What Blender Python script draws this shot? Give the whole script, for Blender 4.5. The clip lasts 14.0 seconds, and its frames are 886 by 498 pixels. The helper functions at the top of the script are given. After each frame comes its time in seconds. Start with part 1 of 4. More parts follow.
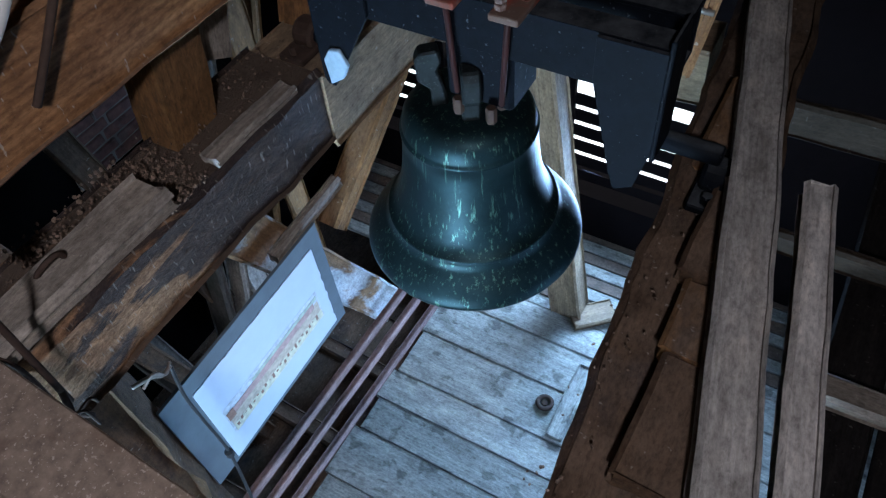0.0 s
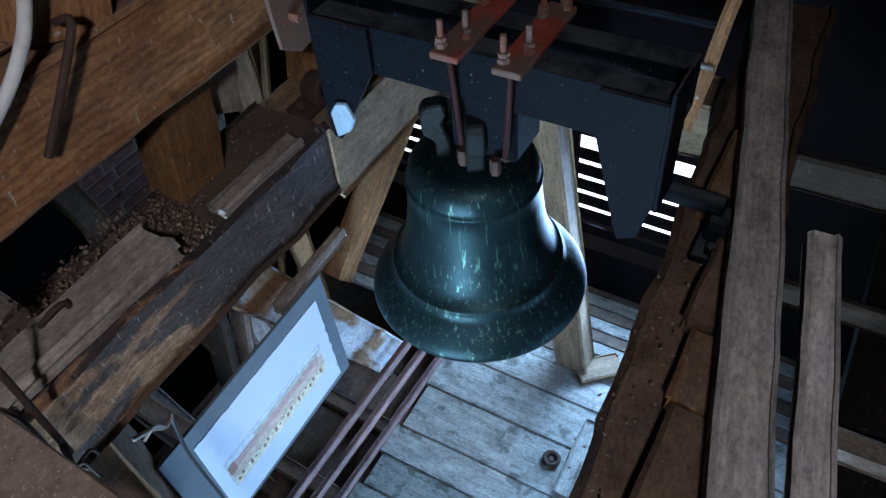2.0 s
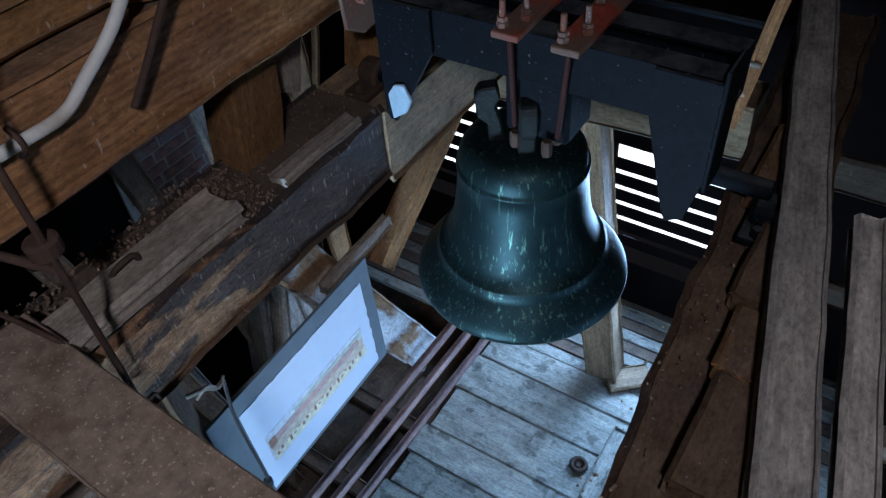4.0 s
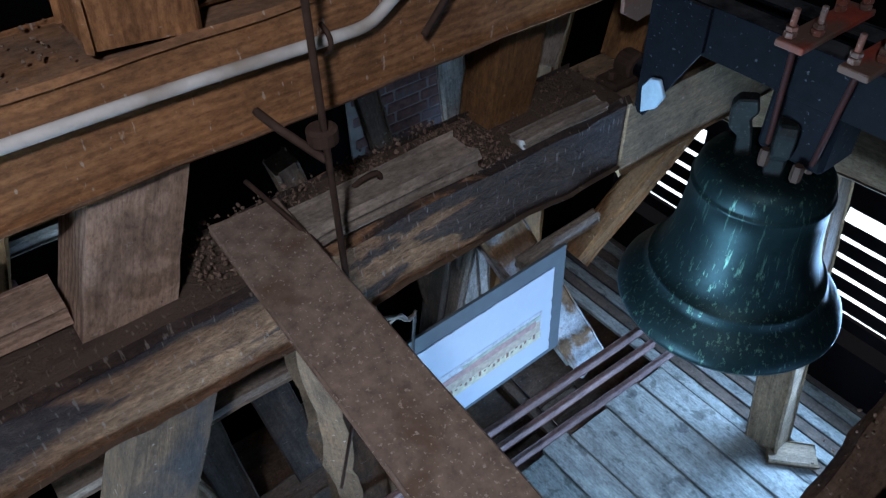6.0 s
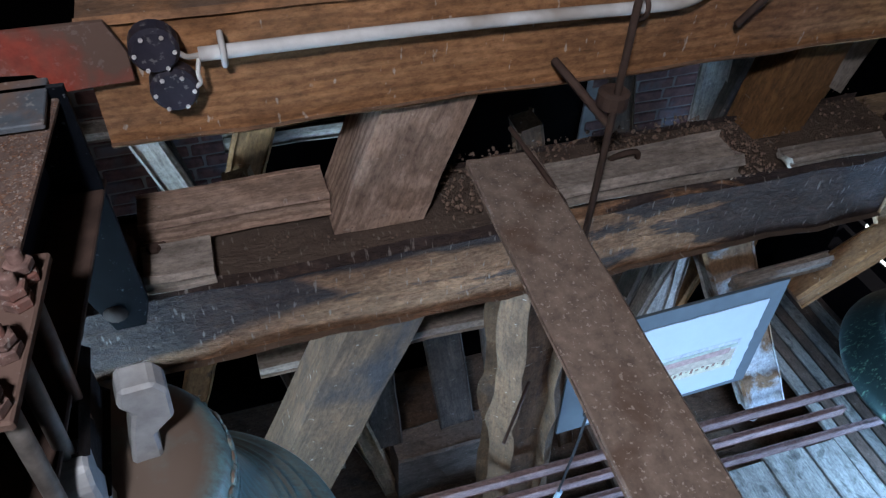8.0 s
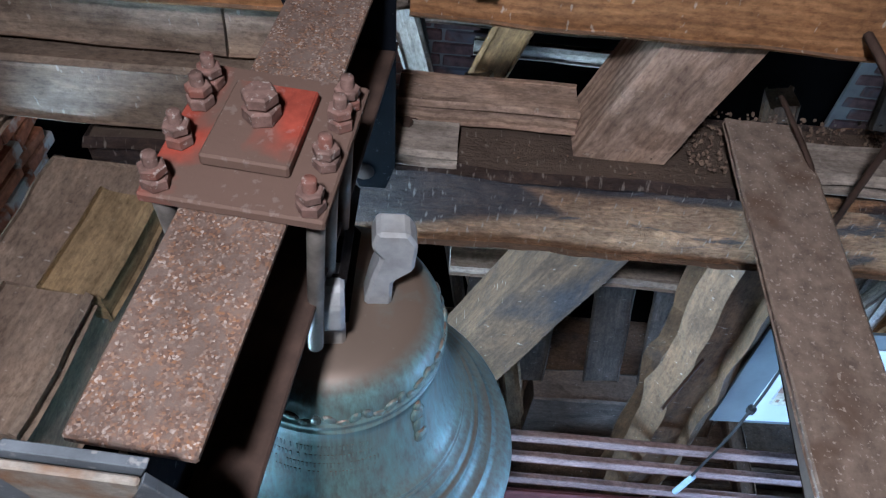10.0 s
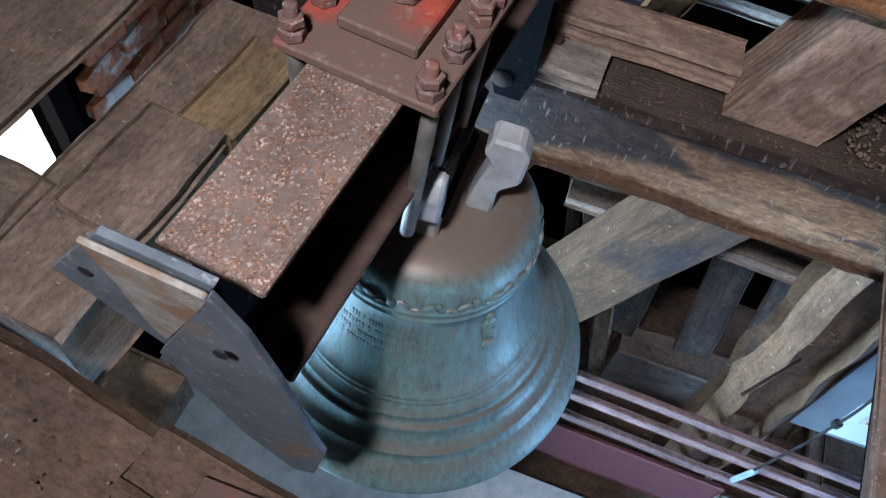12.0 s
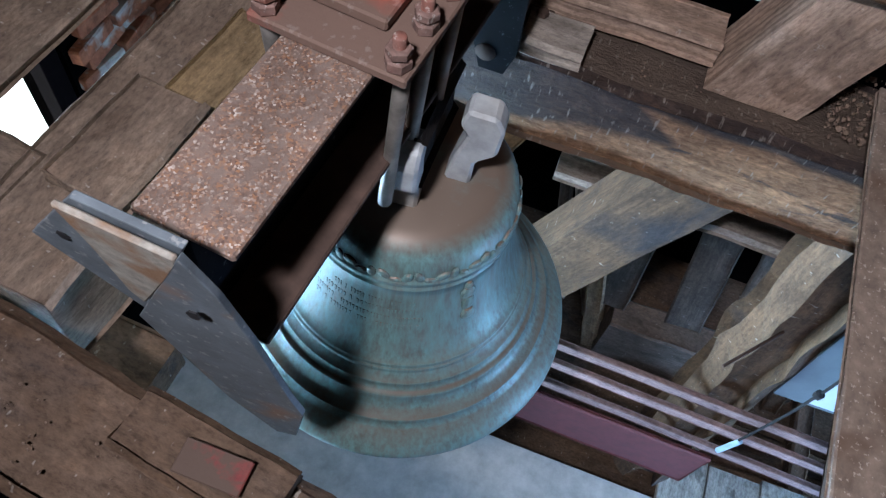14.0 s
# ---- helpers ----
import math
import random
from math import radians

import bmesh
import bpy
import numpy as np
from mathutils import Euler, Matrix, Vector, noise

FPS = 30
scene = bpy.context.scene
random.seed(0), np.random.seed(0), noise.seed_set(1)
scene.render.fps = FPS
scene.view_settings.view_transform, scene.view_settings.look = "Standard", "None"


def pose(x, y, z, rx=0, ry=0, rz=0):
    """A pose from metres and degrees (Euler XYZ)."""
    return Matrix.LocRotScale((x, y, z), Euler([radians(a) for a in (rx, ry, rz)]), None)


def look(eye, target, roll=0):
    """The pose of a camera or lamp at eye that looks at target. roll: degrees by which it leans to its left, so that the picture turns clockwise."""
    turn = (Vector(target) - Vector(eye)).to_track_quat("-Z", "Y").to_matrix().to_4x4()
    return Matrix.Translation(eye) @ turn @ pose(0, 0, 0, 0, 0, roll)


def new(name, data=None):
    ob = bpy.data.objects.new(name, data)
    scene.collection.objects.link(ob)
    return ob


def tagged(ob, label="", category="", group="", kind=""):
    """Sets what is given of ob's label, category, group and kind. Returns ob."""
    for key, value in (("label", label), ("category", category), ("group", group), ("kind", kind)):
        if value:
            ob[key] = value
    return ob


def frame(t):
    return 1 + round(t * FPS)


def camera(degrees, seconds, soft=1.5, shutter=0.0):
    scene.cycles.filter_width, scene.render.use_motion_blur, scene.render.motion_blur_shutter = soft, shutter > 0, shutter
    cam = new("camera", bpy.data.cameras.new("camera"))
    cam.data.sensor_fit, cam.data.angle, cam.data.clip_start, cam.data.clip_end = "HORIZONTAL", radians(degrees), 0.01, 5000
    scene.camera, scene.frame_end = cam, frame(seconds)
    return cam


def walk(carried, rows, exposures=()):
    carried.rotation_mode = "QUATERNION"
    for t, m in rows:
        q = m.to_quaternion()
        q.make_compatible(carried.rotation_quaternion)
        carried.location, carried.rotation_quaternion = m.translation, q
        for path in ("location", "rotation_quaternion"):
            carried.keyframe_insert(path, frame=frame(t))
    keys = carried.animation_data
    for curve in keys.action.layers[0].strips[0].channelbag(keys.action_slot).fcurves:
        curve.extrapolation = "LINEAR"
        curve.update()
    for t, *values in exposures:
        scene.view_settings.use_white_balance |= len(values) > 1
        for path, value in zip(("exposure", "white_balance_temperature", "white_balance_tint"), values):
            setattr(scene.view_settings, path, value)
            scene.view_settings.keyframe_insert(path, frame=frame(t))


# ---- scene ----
cam = camera(60.80, 14.0, soft=1.3)
PATH = [
    (0, look((0.536, 0.064, 3.915), (1.579, 0.770, 2.361), -5.98)),
    (0.5, look((0.534, 0.064, 3.917), (1.605, 0.787, 2.390), -5.98)),
    (1, look((0.534, 0.066, 3.916), (1.636, 0.804, 2.419), -5.81)),
    (1.5, look((0.532, 0.068, 3.916), (1.655, 0.818, 2.441), -5.82)),
    (2, look((0.527, 0.058, 3.909), (1.662, 0.824, 2.451), -5.91)),
    (4.3, look((0.327, 0.046, 3.858), (1.471, 0.912, 2.464), -4.51)),
    (4.5, look((0.308, 0.043, 3.853), (1.431, 0.941, 2.463), -4.17)),
    (5, look((0.274, 0.047, 3.837), (1.331, 1.034, 2.456), -3.29)),
    (5.5, look((0.229, 0.061, 3.817), (1.210, 1.135, 2.444), -2.41)),
    (6, look((0.178, 0.079, 3.807), (1.059, 1.251, 2.447), -1.50)),
    (6.5, look((0.131, 0.089, 3.806), (0.920, 1.328, 2.448), -0.37)),
    (7, look((0.082, 0.101, 3.797), (0.784, 1.387, 2.436), 0.78)),
    (7.5, look((0.024, 0.111, 3.784), (0.635, 1.431, 2.411), 2.01)),
    (8, look((-0.017, 0.112, 3.779), (0.480, 1.460, 2.387), 3.01)),
    (8.5, look((-0.060, 0.102, 3.766), (0.352, 1.453, 2.351), 3.95)),
    (9, look((-0.118, 0.084, 3.761), (0.169, 1.443, 2.322), 5.29)),
    (9.2, look((-0.142, 0.080, 3.759), (0.097, 1.433, 2.305), 5.56)),
    (11.3, look((-0.183, 0.065, 3.734), (-0.319, 1.217, 2.104), 10.76)),
    (11.5, look((-0.175, 0.063, 3.734), (-0.341, 1.190, 2.091), 11.08)),
    (12, look((-0.134, 0.060, 3.743), (-0.327, 1.136, 2.068), 11.18)),
    (12.5, look((-0.110, 0.056, 3.755), (-0.298, 1.111, 2.066), 11.44)),
    (13, look((-0.103, 0.052, 3.761), (-0.285, 1.093, 2.063), 11.63)),
    (13.5, look((-0.099, 0.049, 3.765), (-0.277, 1.081, 2.062), 11.73)),
    (14, look((-0.090, 0.048, 3.769), (-0.265, 1.073, 2.060), 11.78)),
]
EXPOSURES = [(0, -0.84), (2, -0.92), (4.5, -1.25), (6.5, -1.05), (8, -0.78), (9, -0.42), (11.5, -0.3), (14, -0.3)]
walk(cam, PATH, EXPOSURES)

# ---- light ----
world = bpy.data.worlds.new("sky")
scene.world = world
world.use_nodes = True
wn = world.node_tree.nodes
sky = wn.new("ShaderNodeTexSky")
sky.sky_type = "NISHITA"
sky.sun_disc = False
sky.sun_elevation, sky.sun_rotation = radians(38), radians(200)
wn["Background"].inputs["Strength"].default_value = 0.15
world.node_tree.links.new(sky.outputs["Color"], wn["Background"].inputs["Color"])


def window_light(name, eye, target, w, h, watts, colour, spread=180):
    """An area lamp: sky light at an opening, or an added light."""
    lamp = bpy.data.lights.new(name, "AREA")
    lamp.shape, lamp.size, lamp.size_y, lamp.energy, lamp.color = "RECTANGLE", w, h, watts, colour
    lamp.spread = radians(spread)
    ob = new(name, lamp)
    ob.matrix_world = look(eye, target)
    return ob


window_light("east_window_light", (3.66, 0.75, 0.85), (2.2, 1.0, 0.6), 0.8, 0.8, 150, (0.31, 0.57, 1.0), 140)
window_light("west_window_light", (-1.66, 0.45, 1.35), (-0.35, 0.72, 2.05), 0.9, 1.3, 190, (0.46, 0.72, 1.0), 95)
# no south window is in view; lamp and opening added to light the floor
window_light("assumed_south_light", (1.9, -1.44, 1.2), (1.8, 1.0, 0.35), 1.2, 0.9, 66, (0.34, 0.58, 1.0), 112)
# added lamp, standing in for a light carried beside the camera
window_light("carried_light_standin", (-0.42, -0.42, 4.66), (0.28, 0.90, 2.6), 0.16, 0.16, 54, (0.90, 0.90, 1.0), 140)

# ---- materials ----


def nodes_of(name, rough=0.8, metal=0.0):
    m = bpy.data.materials.new(name)
    m.use_nodes = True
    n, l = m.node_tree.nodes, m.node_tree.links
    b = n["Principled BSDF"]
    b.inputs["Roughness"].default_value, b.inputs["Metallic"].default_value = rough, metal
    b.inputs["Specular IOR Level"].default_value = 0.25
    return m, n, l, b


def ramp(n, l, fac, stops):
    r = n.new("ShaderNodeValToRGB")
    e = r.color_ramp.elements
    while len(e) < len(stops):
        e.new(0.5)
    for k, (p, c) in enumerate(stops):
        e[k].position, e[k].color = p, (*c, 1)
    l.new(fac, r.inputs["Fac"])
    return r.outputs["Color"]


def mapped(n, l, scale, spin=0.0):
    c, m = n.new("ShaderNodeTexCoord"), n.new("ShaderNodeMapping")
    m.inputs["Scale"].default_value = scale
    m.inputs["Rotation"].default_value = (0, 0, spin)
    info = n.new("ShaderNodeObjectInfo")
    add = n.new("ShaderNodeVectorMath")
    add.operation = "MULTIPLY_ADD"
    add.inputs[1].default_value = (37.0, 19.0, 11.0)
    l.new(info.outputs["Random"], add.inputs[0])
    l.new(c.outputs["Object"], add.inputs[2])
    l.new(add.outputs["Vector"], m.inputs["Vector"])
    return m.outputs["Vector"]


def noise_tex(n, l, vec, scale, detail=6.0, rough=0.6, dist=0.0):
    t = n.new("ShaderNodeTexNoise")
    t.inputs["Scale"].default_value, t.inputs["Detail"].default_value = scale, detail
    t.inputs["Roughness"].default_value, t.inputs["Distortion"].default_value = rough, dist
    l.new(vec, t.inputs["Vector"])
    return t.outputs["Fac"]


def blend(n, l, fac, a, b, mode="MIX"):
    m = n.new("ShaderNodeMix")
    m.data_type, m.blend_type = "RGBA", mode
    for sock, v in ((m.inputs["Factor"], fac), (m.inputs["A"], a), (m.inputs["B"], b)):
        if hasattr(v, "is_output"):
            l.new(v, sock)
        elif isinstance(v, (int, float)):
            sock.default_value = v
        else:
            sock.default_value = (*v, 1)
    return m.outputs["Result"]


def band(n, l, val, lo, hi):
    r = n.new("ShaderNodeMapRange")
    r.inputs["From Min"].default_value, r.inputs["From Max"].default_value = lo, hi
    l.new(val, r.inputs["Value"])
    return r.outputs["Result"]


def times(n, l, a, b):
    m = n.new("ShaderNodeMath")
    m.operation = "MULTIPLY"
    l.new(a, m.inputs[0])
    if hasattr(b, "is_output"):
        l.new(b, m.inputs[1])
    else:
        m.inputs[1].default_value = b
    return m.outputs[0]


def bumps(n, l, b, height, strength, dist=0.01):
    k = n.new("ShaderNodeBump")
    k.inputs["Strength"].default_value, k.inputs["Distance"].default_value = strength, dist
    l.new(height, k.inputs["Height"])
    l.new(k.outputs["Normal"], b.inputs["Normal"])


def settled(n, l, lo=0.55, hi=0.95):
    """How far a surface faces up, where dust comes to lie."""
    g, s = n.new("ShaderNodeNewGeometry"), n.new("ShaderNodeSeparateXYZ")
    l.new(g.outputs["Normal"], s.inputs["Vector"])
    return band(n, l, s.outputs["Z"], lo, hi)


def wood(name, dark, light, stain=None, stain_lo=0.55, stain_hi=0.7, dust=None, dust_amount=0.7, specks=0.3, rough=0.78, grain=26.0, figure=0.0, spots=0.0):
    """Sawn or hewn timber, the grain along the piece's own x."""
    m, n, l, b = nodes_of(name, rough)
    g1 = noise_tex(n, l, mapped(n, l, (1.2, 14, 14)), 3.0, 8, 0.65, 0.6)
    g2 = noise_tex(n, l, mapped(n, l, (0.7, grain, grain)), 4.0, 4, 0.5, 0.2)
    deep = tuple(0.75 * p + 0.25 * q for p, q in zip(dark, light))
    col = ramp(n, l, g1, [(0.28, deep), (0.72, light)])
    fine = ramp(n, l, g2, [(0.30, (0.62, 0.62, 0.62)), (0.62, (1.1, 1.1, 1.1))])
    col = blend(n, l, 0.5, col, fine, "MULTIPLY")
    if figure:
        w = n.new("ShaderNodeTexWave")
        w.bands_direction = "Z"
        w.inputs["Scale"].default_value, w.inputs["Distortion"].default_value = 13.0, 7.0
        w.inputs["Detail"].default_value, w.inputs["Detail Scale"].default_value = 2.0, 0.55
        l.new(mapped(n, l, (0.9, 1.0, 1.0)), w.inputs["Vector"])
        col = blend(n, l, figure, col, ramp(n, l, w.outputs["Fac"], [(0.1, (0.55, 0.52, 0.5)), (0.6, (1.15, 1.15, 1.15))]), "MULTIPLY")
    big = noise_tex(n, l, mapped(n, l, (1.0, 2.2, 2.2)), 2.2, 5, 0.6, 0.4)
    if stain:
        col = blend(n, l, band(n, l, big, stain_lo, stain_hi), col, stain)
    blot = noise_tex(n, l, mapped(n, l, (3, 6, 6)), 3.5, 5, 0.6)
    col = blend(n, l, times(n, l, band(n, l, blot, 0.5, 0.78), 0.55), col, tuple(0.45 * v for v in dark))
    if spots:
        sp0 = noise_tex(n, l, mapped(n, l, (1, 1.3, 1)), 9.0, 3, 0.5, 0.3)
        col = blend(n, l, times(n, l, band(n, l, sp0, 0.59, 0.66), spots), col, tuple(0.3 * v for v in dark))
    if dust:
        lay = noise_tex(n, l, mapped(n, l, (1, 1, 1)), 9.0, 6, 0.7)
        fac = times(n, l, settled(n, l), band(n, l, lay, 0.25, 0.6))
        col = blend(n, l, times(n, l, fac, dust_amount), col, dust)
    if specks:
        sp = noise_tex(n, l, mapped(n, l, (2.4, 1.4, 0.8)), 30.0, 2, 0.5)
        col = blend(n, l, times(n, l, band(n, l, sp, 0.69, 0.74), specks * 0.9), col, (0.62, 0.60, 0.56))
    pit = noise_tex(n, l, mapped(n, l, (3, 6, 6)), 16.0, 6, 0.75)
    col = blend(n, l, 0.55, col, ramp(n, l, pit, [(0.34, (0.32, 0.30, 0.30)), (0.52, (1.02, 1.02, 1.02)), (0.70, (1.5, 1.48, 1.45))]), "MULTIPLY")
    cloud = noise_tex(n, l, mapped(n, l, (1, 1.6, 1.6)), 6.0, 7, 0.7, 0.5)
    col = blend(n, l, 0.7, col, ramp(n, l, cloud, [(0.32, (0.5, 0.47, 0.45)), (0.5, (1, 1, 1)), (0.68, (1.45, 1.4, 1.34))]), "MULTIPLY")
    info = n.new("ShaderNodeObjectInfo")
    tone = n.new("ShaderNodeMapRange")
    tone.inputs["To Min"].default_value, tone.inputs["To Max"].default_value = 0.82, 1.15
    l.new(info.outputs["Random"], tone.inputs["Value"])
    hsv = n.new("ShaderNodeHueSaturation")
    hsv.inputs["Saturation"].default_value = 1.12
    l.new(tone.outputs["Result"], hsv.inputs["Value"])
    l.new(col, hsv.inputs["Color"])
    l.new(hsv.outputs["Color"], b.inputs["Base Color"])
    bumps(n, l, b, blend(n, l, 0.6, blend(n, l, 0.45, g1, g2), pit), 0.6, 0.008)
    return m


def plain(name, col, rough=0.6, metal=0.0, vary=0.35, scale=18.0, second=None, lo=0.5, hi=0.68, bump=0.2, specks=0.0, speck_col=(0.6, 0.58, 0.54), speck_lo=0.60):
    m, n, l, b = nodes_of(name, rough, metal)
    v = mapped(n, l, (1, 1, 1))
    f1 = noise_tex(n, l, v, scale, 7, 0.65)
    f2 = noise_tex(n, l, v, scale * 0.22, 4, 0.55, 0.3)
    c = ramp(n, l, f1, [(0.3, tuple(x * (1 - vary) for x in col)), (0.7, tuple(min(1, x * (1 + vary)) for x in col))])
    if second:
        c = blend(n, l, band(n, l, f2, lo, hi), c, second)
    if specks:
        sp = noise_tex(n, l, v, scale * 3.0, 3, 0.6)
        c = blend(n, l, times(n, l, band(n, l, sp, speck_lo, speck_lo + 0.07), specks), c, speck_col)
    l.new(c, b.inputs["Base Color"])
    rr = n.new("ShaderNodeMapRange")
    rr.inputs["To Min"].default_value, rr.inputs["To Max"].default_value = rough * 0.8, min(1, rough * 1.25)
    l.new(f1, rr.inputs["Value"])
    l.new(rr.outputs["Result"], b.inputs["Roughness"])
    if bump:
        bumps(n, l, b, f1, bump, 0.004)
    return m


DUST = (0.17, 0.125, 0.098)
OAK_DARK = wood("dark_old_oak", (0.045, 0.030, 0.022), (0.13, 0.085, 0.06), (0.035, 0.032, 0.036), 0.52, 0.64, DUST, 0.6)
OAK_TAN = wood("tan_oak", (0.14, 0.098, 0.066), (0.29, 0.22, 0.155), None, dust=DUST, dust_amount=0.4, specks=0.25)
OAK_BROWN = wood("brown_oak", (0.12, 0.065, 0.034), (0.30, 0.175, 0.095), (0.05, 0.035, 0.032), 0.62, 0.7, DUST, 0.8)
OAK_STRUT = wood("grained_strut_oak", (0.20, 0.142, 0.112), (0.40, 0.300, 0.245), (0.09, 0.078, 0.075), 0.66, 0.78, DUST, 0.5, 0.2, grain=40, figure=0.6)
# darker copy of the strut oak; shade below the beam is in its colour
OAK_LOW = wood("shaded_strut_oak", (0.050, 0.031, 0.020), (0.135, 0.086, 0.056), (0.030, 0.026, 0.028), 0.56, 0.68, DUST, 0.5, 0.3)
PINE = wood("orange_pine", (0.20, 0.102, 0.055), (0.40, 0.225, 0.130), (0.11, 0.065, 0.04), 0.64, 0.74, DUST, 0.85, 0.5, figure=0.35)
STRIP_GREY = wood("greyed_plank_wood", (0.19, 0.165, 0.145), (0.42, 0.375, 0.335), None, dust=DUST, dust_amount=0.3, specks=0.3)
YELLOWED = wood("yellowish_block_wood", (0.20, 0.14, 0.085), (0.40, 0.30, 0.19), None, dust=None, specks=0.2)
# wood painted black for places that lie in deep shade
SHADE_BLACK = wood("shade_black_wood", (0.008, 0.007, 0.008), (0.022, 0.019, 0.018), None, dust=None, specks=0.1)
# joist wood darkened to hold the shade beside the frame
DARKJOIST = wood("shaded_joist_wood", (0.022, 0.016, 0.012), (0.06, 0.045, 0.034), None, specks=0.1)
FLOORWOOD = wood("greyed_floor_wood", (0.19, 0.19, 0.175), (0.40, 0.40, 0.365), (0.12, 0.12, 0.11), 0.60, 0.74, None, specks=0.12, grain=34, spots=0.6)
RAILWOOD = wood("pinkish_painted_rail", (0.20, 0.135, 0.13), (0.34, 0.25, 0.245), None, specks=0.1)
# dull wood, darkened further for the shade behind the frame
DULLBOARD = wood("dull_shaded_board_wood", (0.042, 0.034, 0.029), (0.115, 0.094, 0.08), None, dust=DUST, specks=0.2)
WHITEWASH = wood("whitewashed_brace_wood", (0.20, 0.12, 0.07), (0.34, 0.22, 0.14), (0.55, 0.58, 0.60), 0.45, 0.52, None, specks=0.2)
REDBOARD = plain("dull_red_board_paint", (0.135, 0.045, 0.048), 0.6, vary=0.25)
REDPATCH = plain("scuffed_red_paint_on_iron", (0.28, 0.03, 0.035), 0.6, vary=0.4, second=(0.10, 0.065, 0.05), lo=0.38, hi=0.50, bump=0.4, scale=45)
REDPAINT = plain("worn_red_steel_paint", (0.27, 0.05, 0.032), 0.75, vary=0.4, second=(0.13, 0.082, 0.064), lo=0.38, hi=0.52, specks=0.08, bump=0.5, scale=22)
RUSTBOLT = plain("rusty_bolt_steel", (0.155, 0.095, 0.08), 0.75, vary=0.5, second=(0.20, 0.07, 0.05), lo=0.5, hi=0.65, bump=0.6, specks=0.3, scale=40)
BLACKSTEEL = plain("black_painted_steel", (0.0045, 0.006, 0.009), 0.6, vary=0.35, specks=0.3, scale=26, speck_col=(0.26, 0.29, 0.32), speck_lo=0.66)
bn, bl = BLACKSTEEL.node_tree.nodes, BLACKSTEEL.node_tree.links
worn = bn["Principled BSDF"].inputs["Base Color"].links[0].from_socket
film_fac = times(bn, bl, settled(bn, bl, 0.7, 0.97), band(bn, bl, noise_tex(bn, bl, mapped(bn, bl, (1, 1, 1)), 12.0, 6, 0.7), 0.3, 0.62))
bl.new(blend(bn, bl, times(bn, bl, film_fac, 0.8), worn, (0.075, 0.082, 0.09)), bn["Principled BSDF"].inputs["Base Color"])


def rust_grains(name):
    """Steel under rust scale and pale grit: grains of several tints over brown."""
    m, n, l, b = nodes_of(name, 0.85)
    v = mapped(n, l, (1, 1, 1))
    vor = n.new("ShaderNodeTexVoronoi")
    vor.inputs["Scale"].default_value = 330.0
    vor.inputs["Randomness"].default_value = 1.0
    l.new(v, vor.inputs["Vector"])
    sep = n.new("ShaderNodeSeparateColor")
    l.new(vor.outputs["Color"], sep.inputs["Color"])
    tint = ramp(n, l, sep.outputs["Red"], [(0.0, (0.10, 0.062, 0.05)), (0.45, (0.17, 0.105, 0.08)), (0.70, (0.26, 0.13, 0.07)), (0.86, (0.30, 0.22, 0.18)), (1.0, (0.46, 0.40, 0.36))])
    patch = noise_tex(n, l, v, 9.0, 6, 0.7, 0.3)
    fine = noise_tex(n, l, v, 60.0, 5, 0.7)
    c = blend(n, l, band(n, l, fine, 0.40, 0.60), (0.17, 0.125, 0.105), tint)
    c = blend(n, l, 0.8, c, ramp(n, l, patch, [(0.3, (0.6, 0.55, 0.52)), (0.52, (1, 1, 1)), (0.7, (1.3, 1.2, 1.12))]), "MULTIPLY")
    l.new(c, b.inputs["Base Color"])
    bumps(n, l, b, blend(n, l, 0.5, fine, sep.outputs["Red"]), 0.7, 0.005)
    return m


RUSTDUST = rust_grains("rusty_gritty_steel")
GREYSTEEL = plain("grey_primer_steel", (0.115, 0.135, 0.155), 0.55, vary=0.3, second=(0.21, 0.125, 0.08), lo=0.57, hi=0.68, scale=24, specks=0.25, bump=0.4)
STAINED = plain("rust_stained_grey_paint", (0.27, 0.25, 0.22), 0.6, vary=0.35, scale=70, second=(0.22, 0.13, 0.08), lo=0.48, hi=0.62, bump=0.5)
RAILGREY = wood("weathered_grey_rail", (0.27, 0.245, 0.23), (0.56, 0.53, 0.51), None, dust=None, specks=0.25)
CROSSOAK = wood("dusty_cross_oak", (0.14, 0.107, 0.086), (0.33, 0.262, 0.212), (0.10, 0.078, 0.066), 0.6, 0.72, DUST, 0.7, 0.4)
GALV = plain("galvanised_bolt_steel", (0.24, 0.22, 0.20), 0.5, 0.6, vary=0.4, second=(0.16, 0.09, 0.06), lo=0.48, hi=0.62)
DARKRED = plain("dark_red_rod_paint", (0.03, 0.007, 0.006), 0.7, vary=0.4, bump=0.3)
IRON = plain("rusty_iron", (0.058, 0.036, 0.028), 0.8, vary=0.4, bump=0.4)
SLABMAT = plain("dusty_rusted_girder", (0.205, 0.155, 0.125), 0.9, vary=0.35, scale=34, second=(0.13, 0.085, 0.062), lo=0.52, hi=0.68, bump=0.5, specks=0.7, speck_col=(0.44, 0.37, 0.32))
CONDUIT = plain("white_plastic_conduit", (0.58, 0.58, 0.57), 0.5, vary=0.15, second=(0.34, 0.30, 0.26), lo=0.5, hi=0.66, bump=0.1)
BLACKBOX = plain("dark_plastic_box", (0.03, 0.028, 0.04), 0.45, vary=0.3, specks=0.2)
LEAD = plain("chalky_grey_metal", (0.34, 0.355, 0.365), 0.6, 0.1, vary=0.25, second=(0.30, 0.27, 0.24))
BLUETINT = plain("pale_blue_tint", (0.30, 0.42, 0.52), 0.5, vary=0.2)
CARDGREY = plain("grey_mount_card", (0.11, 0.135, 0.155), 0.6, vary=0.12, bump=0.0)
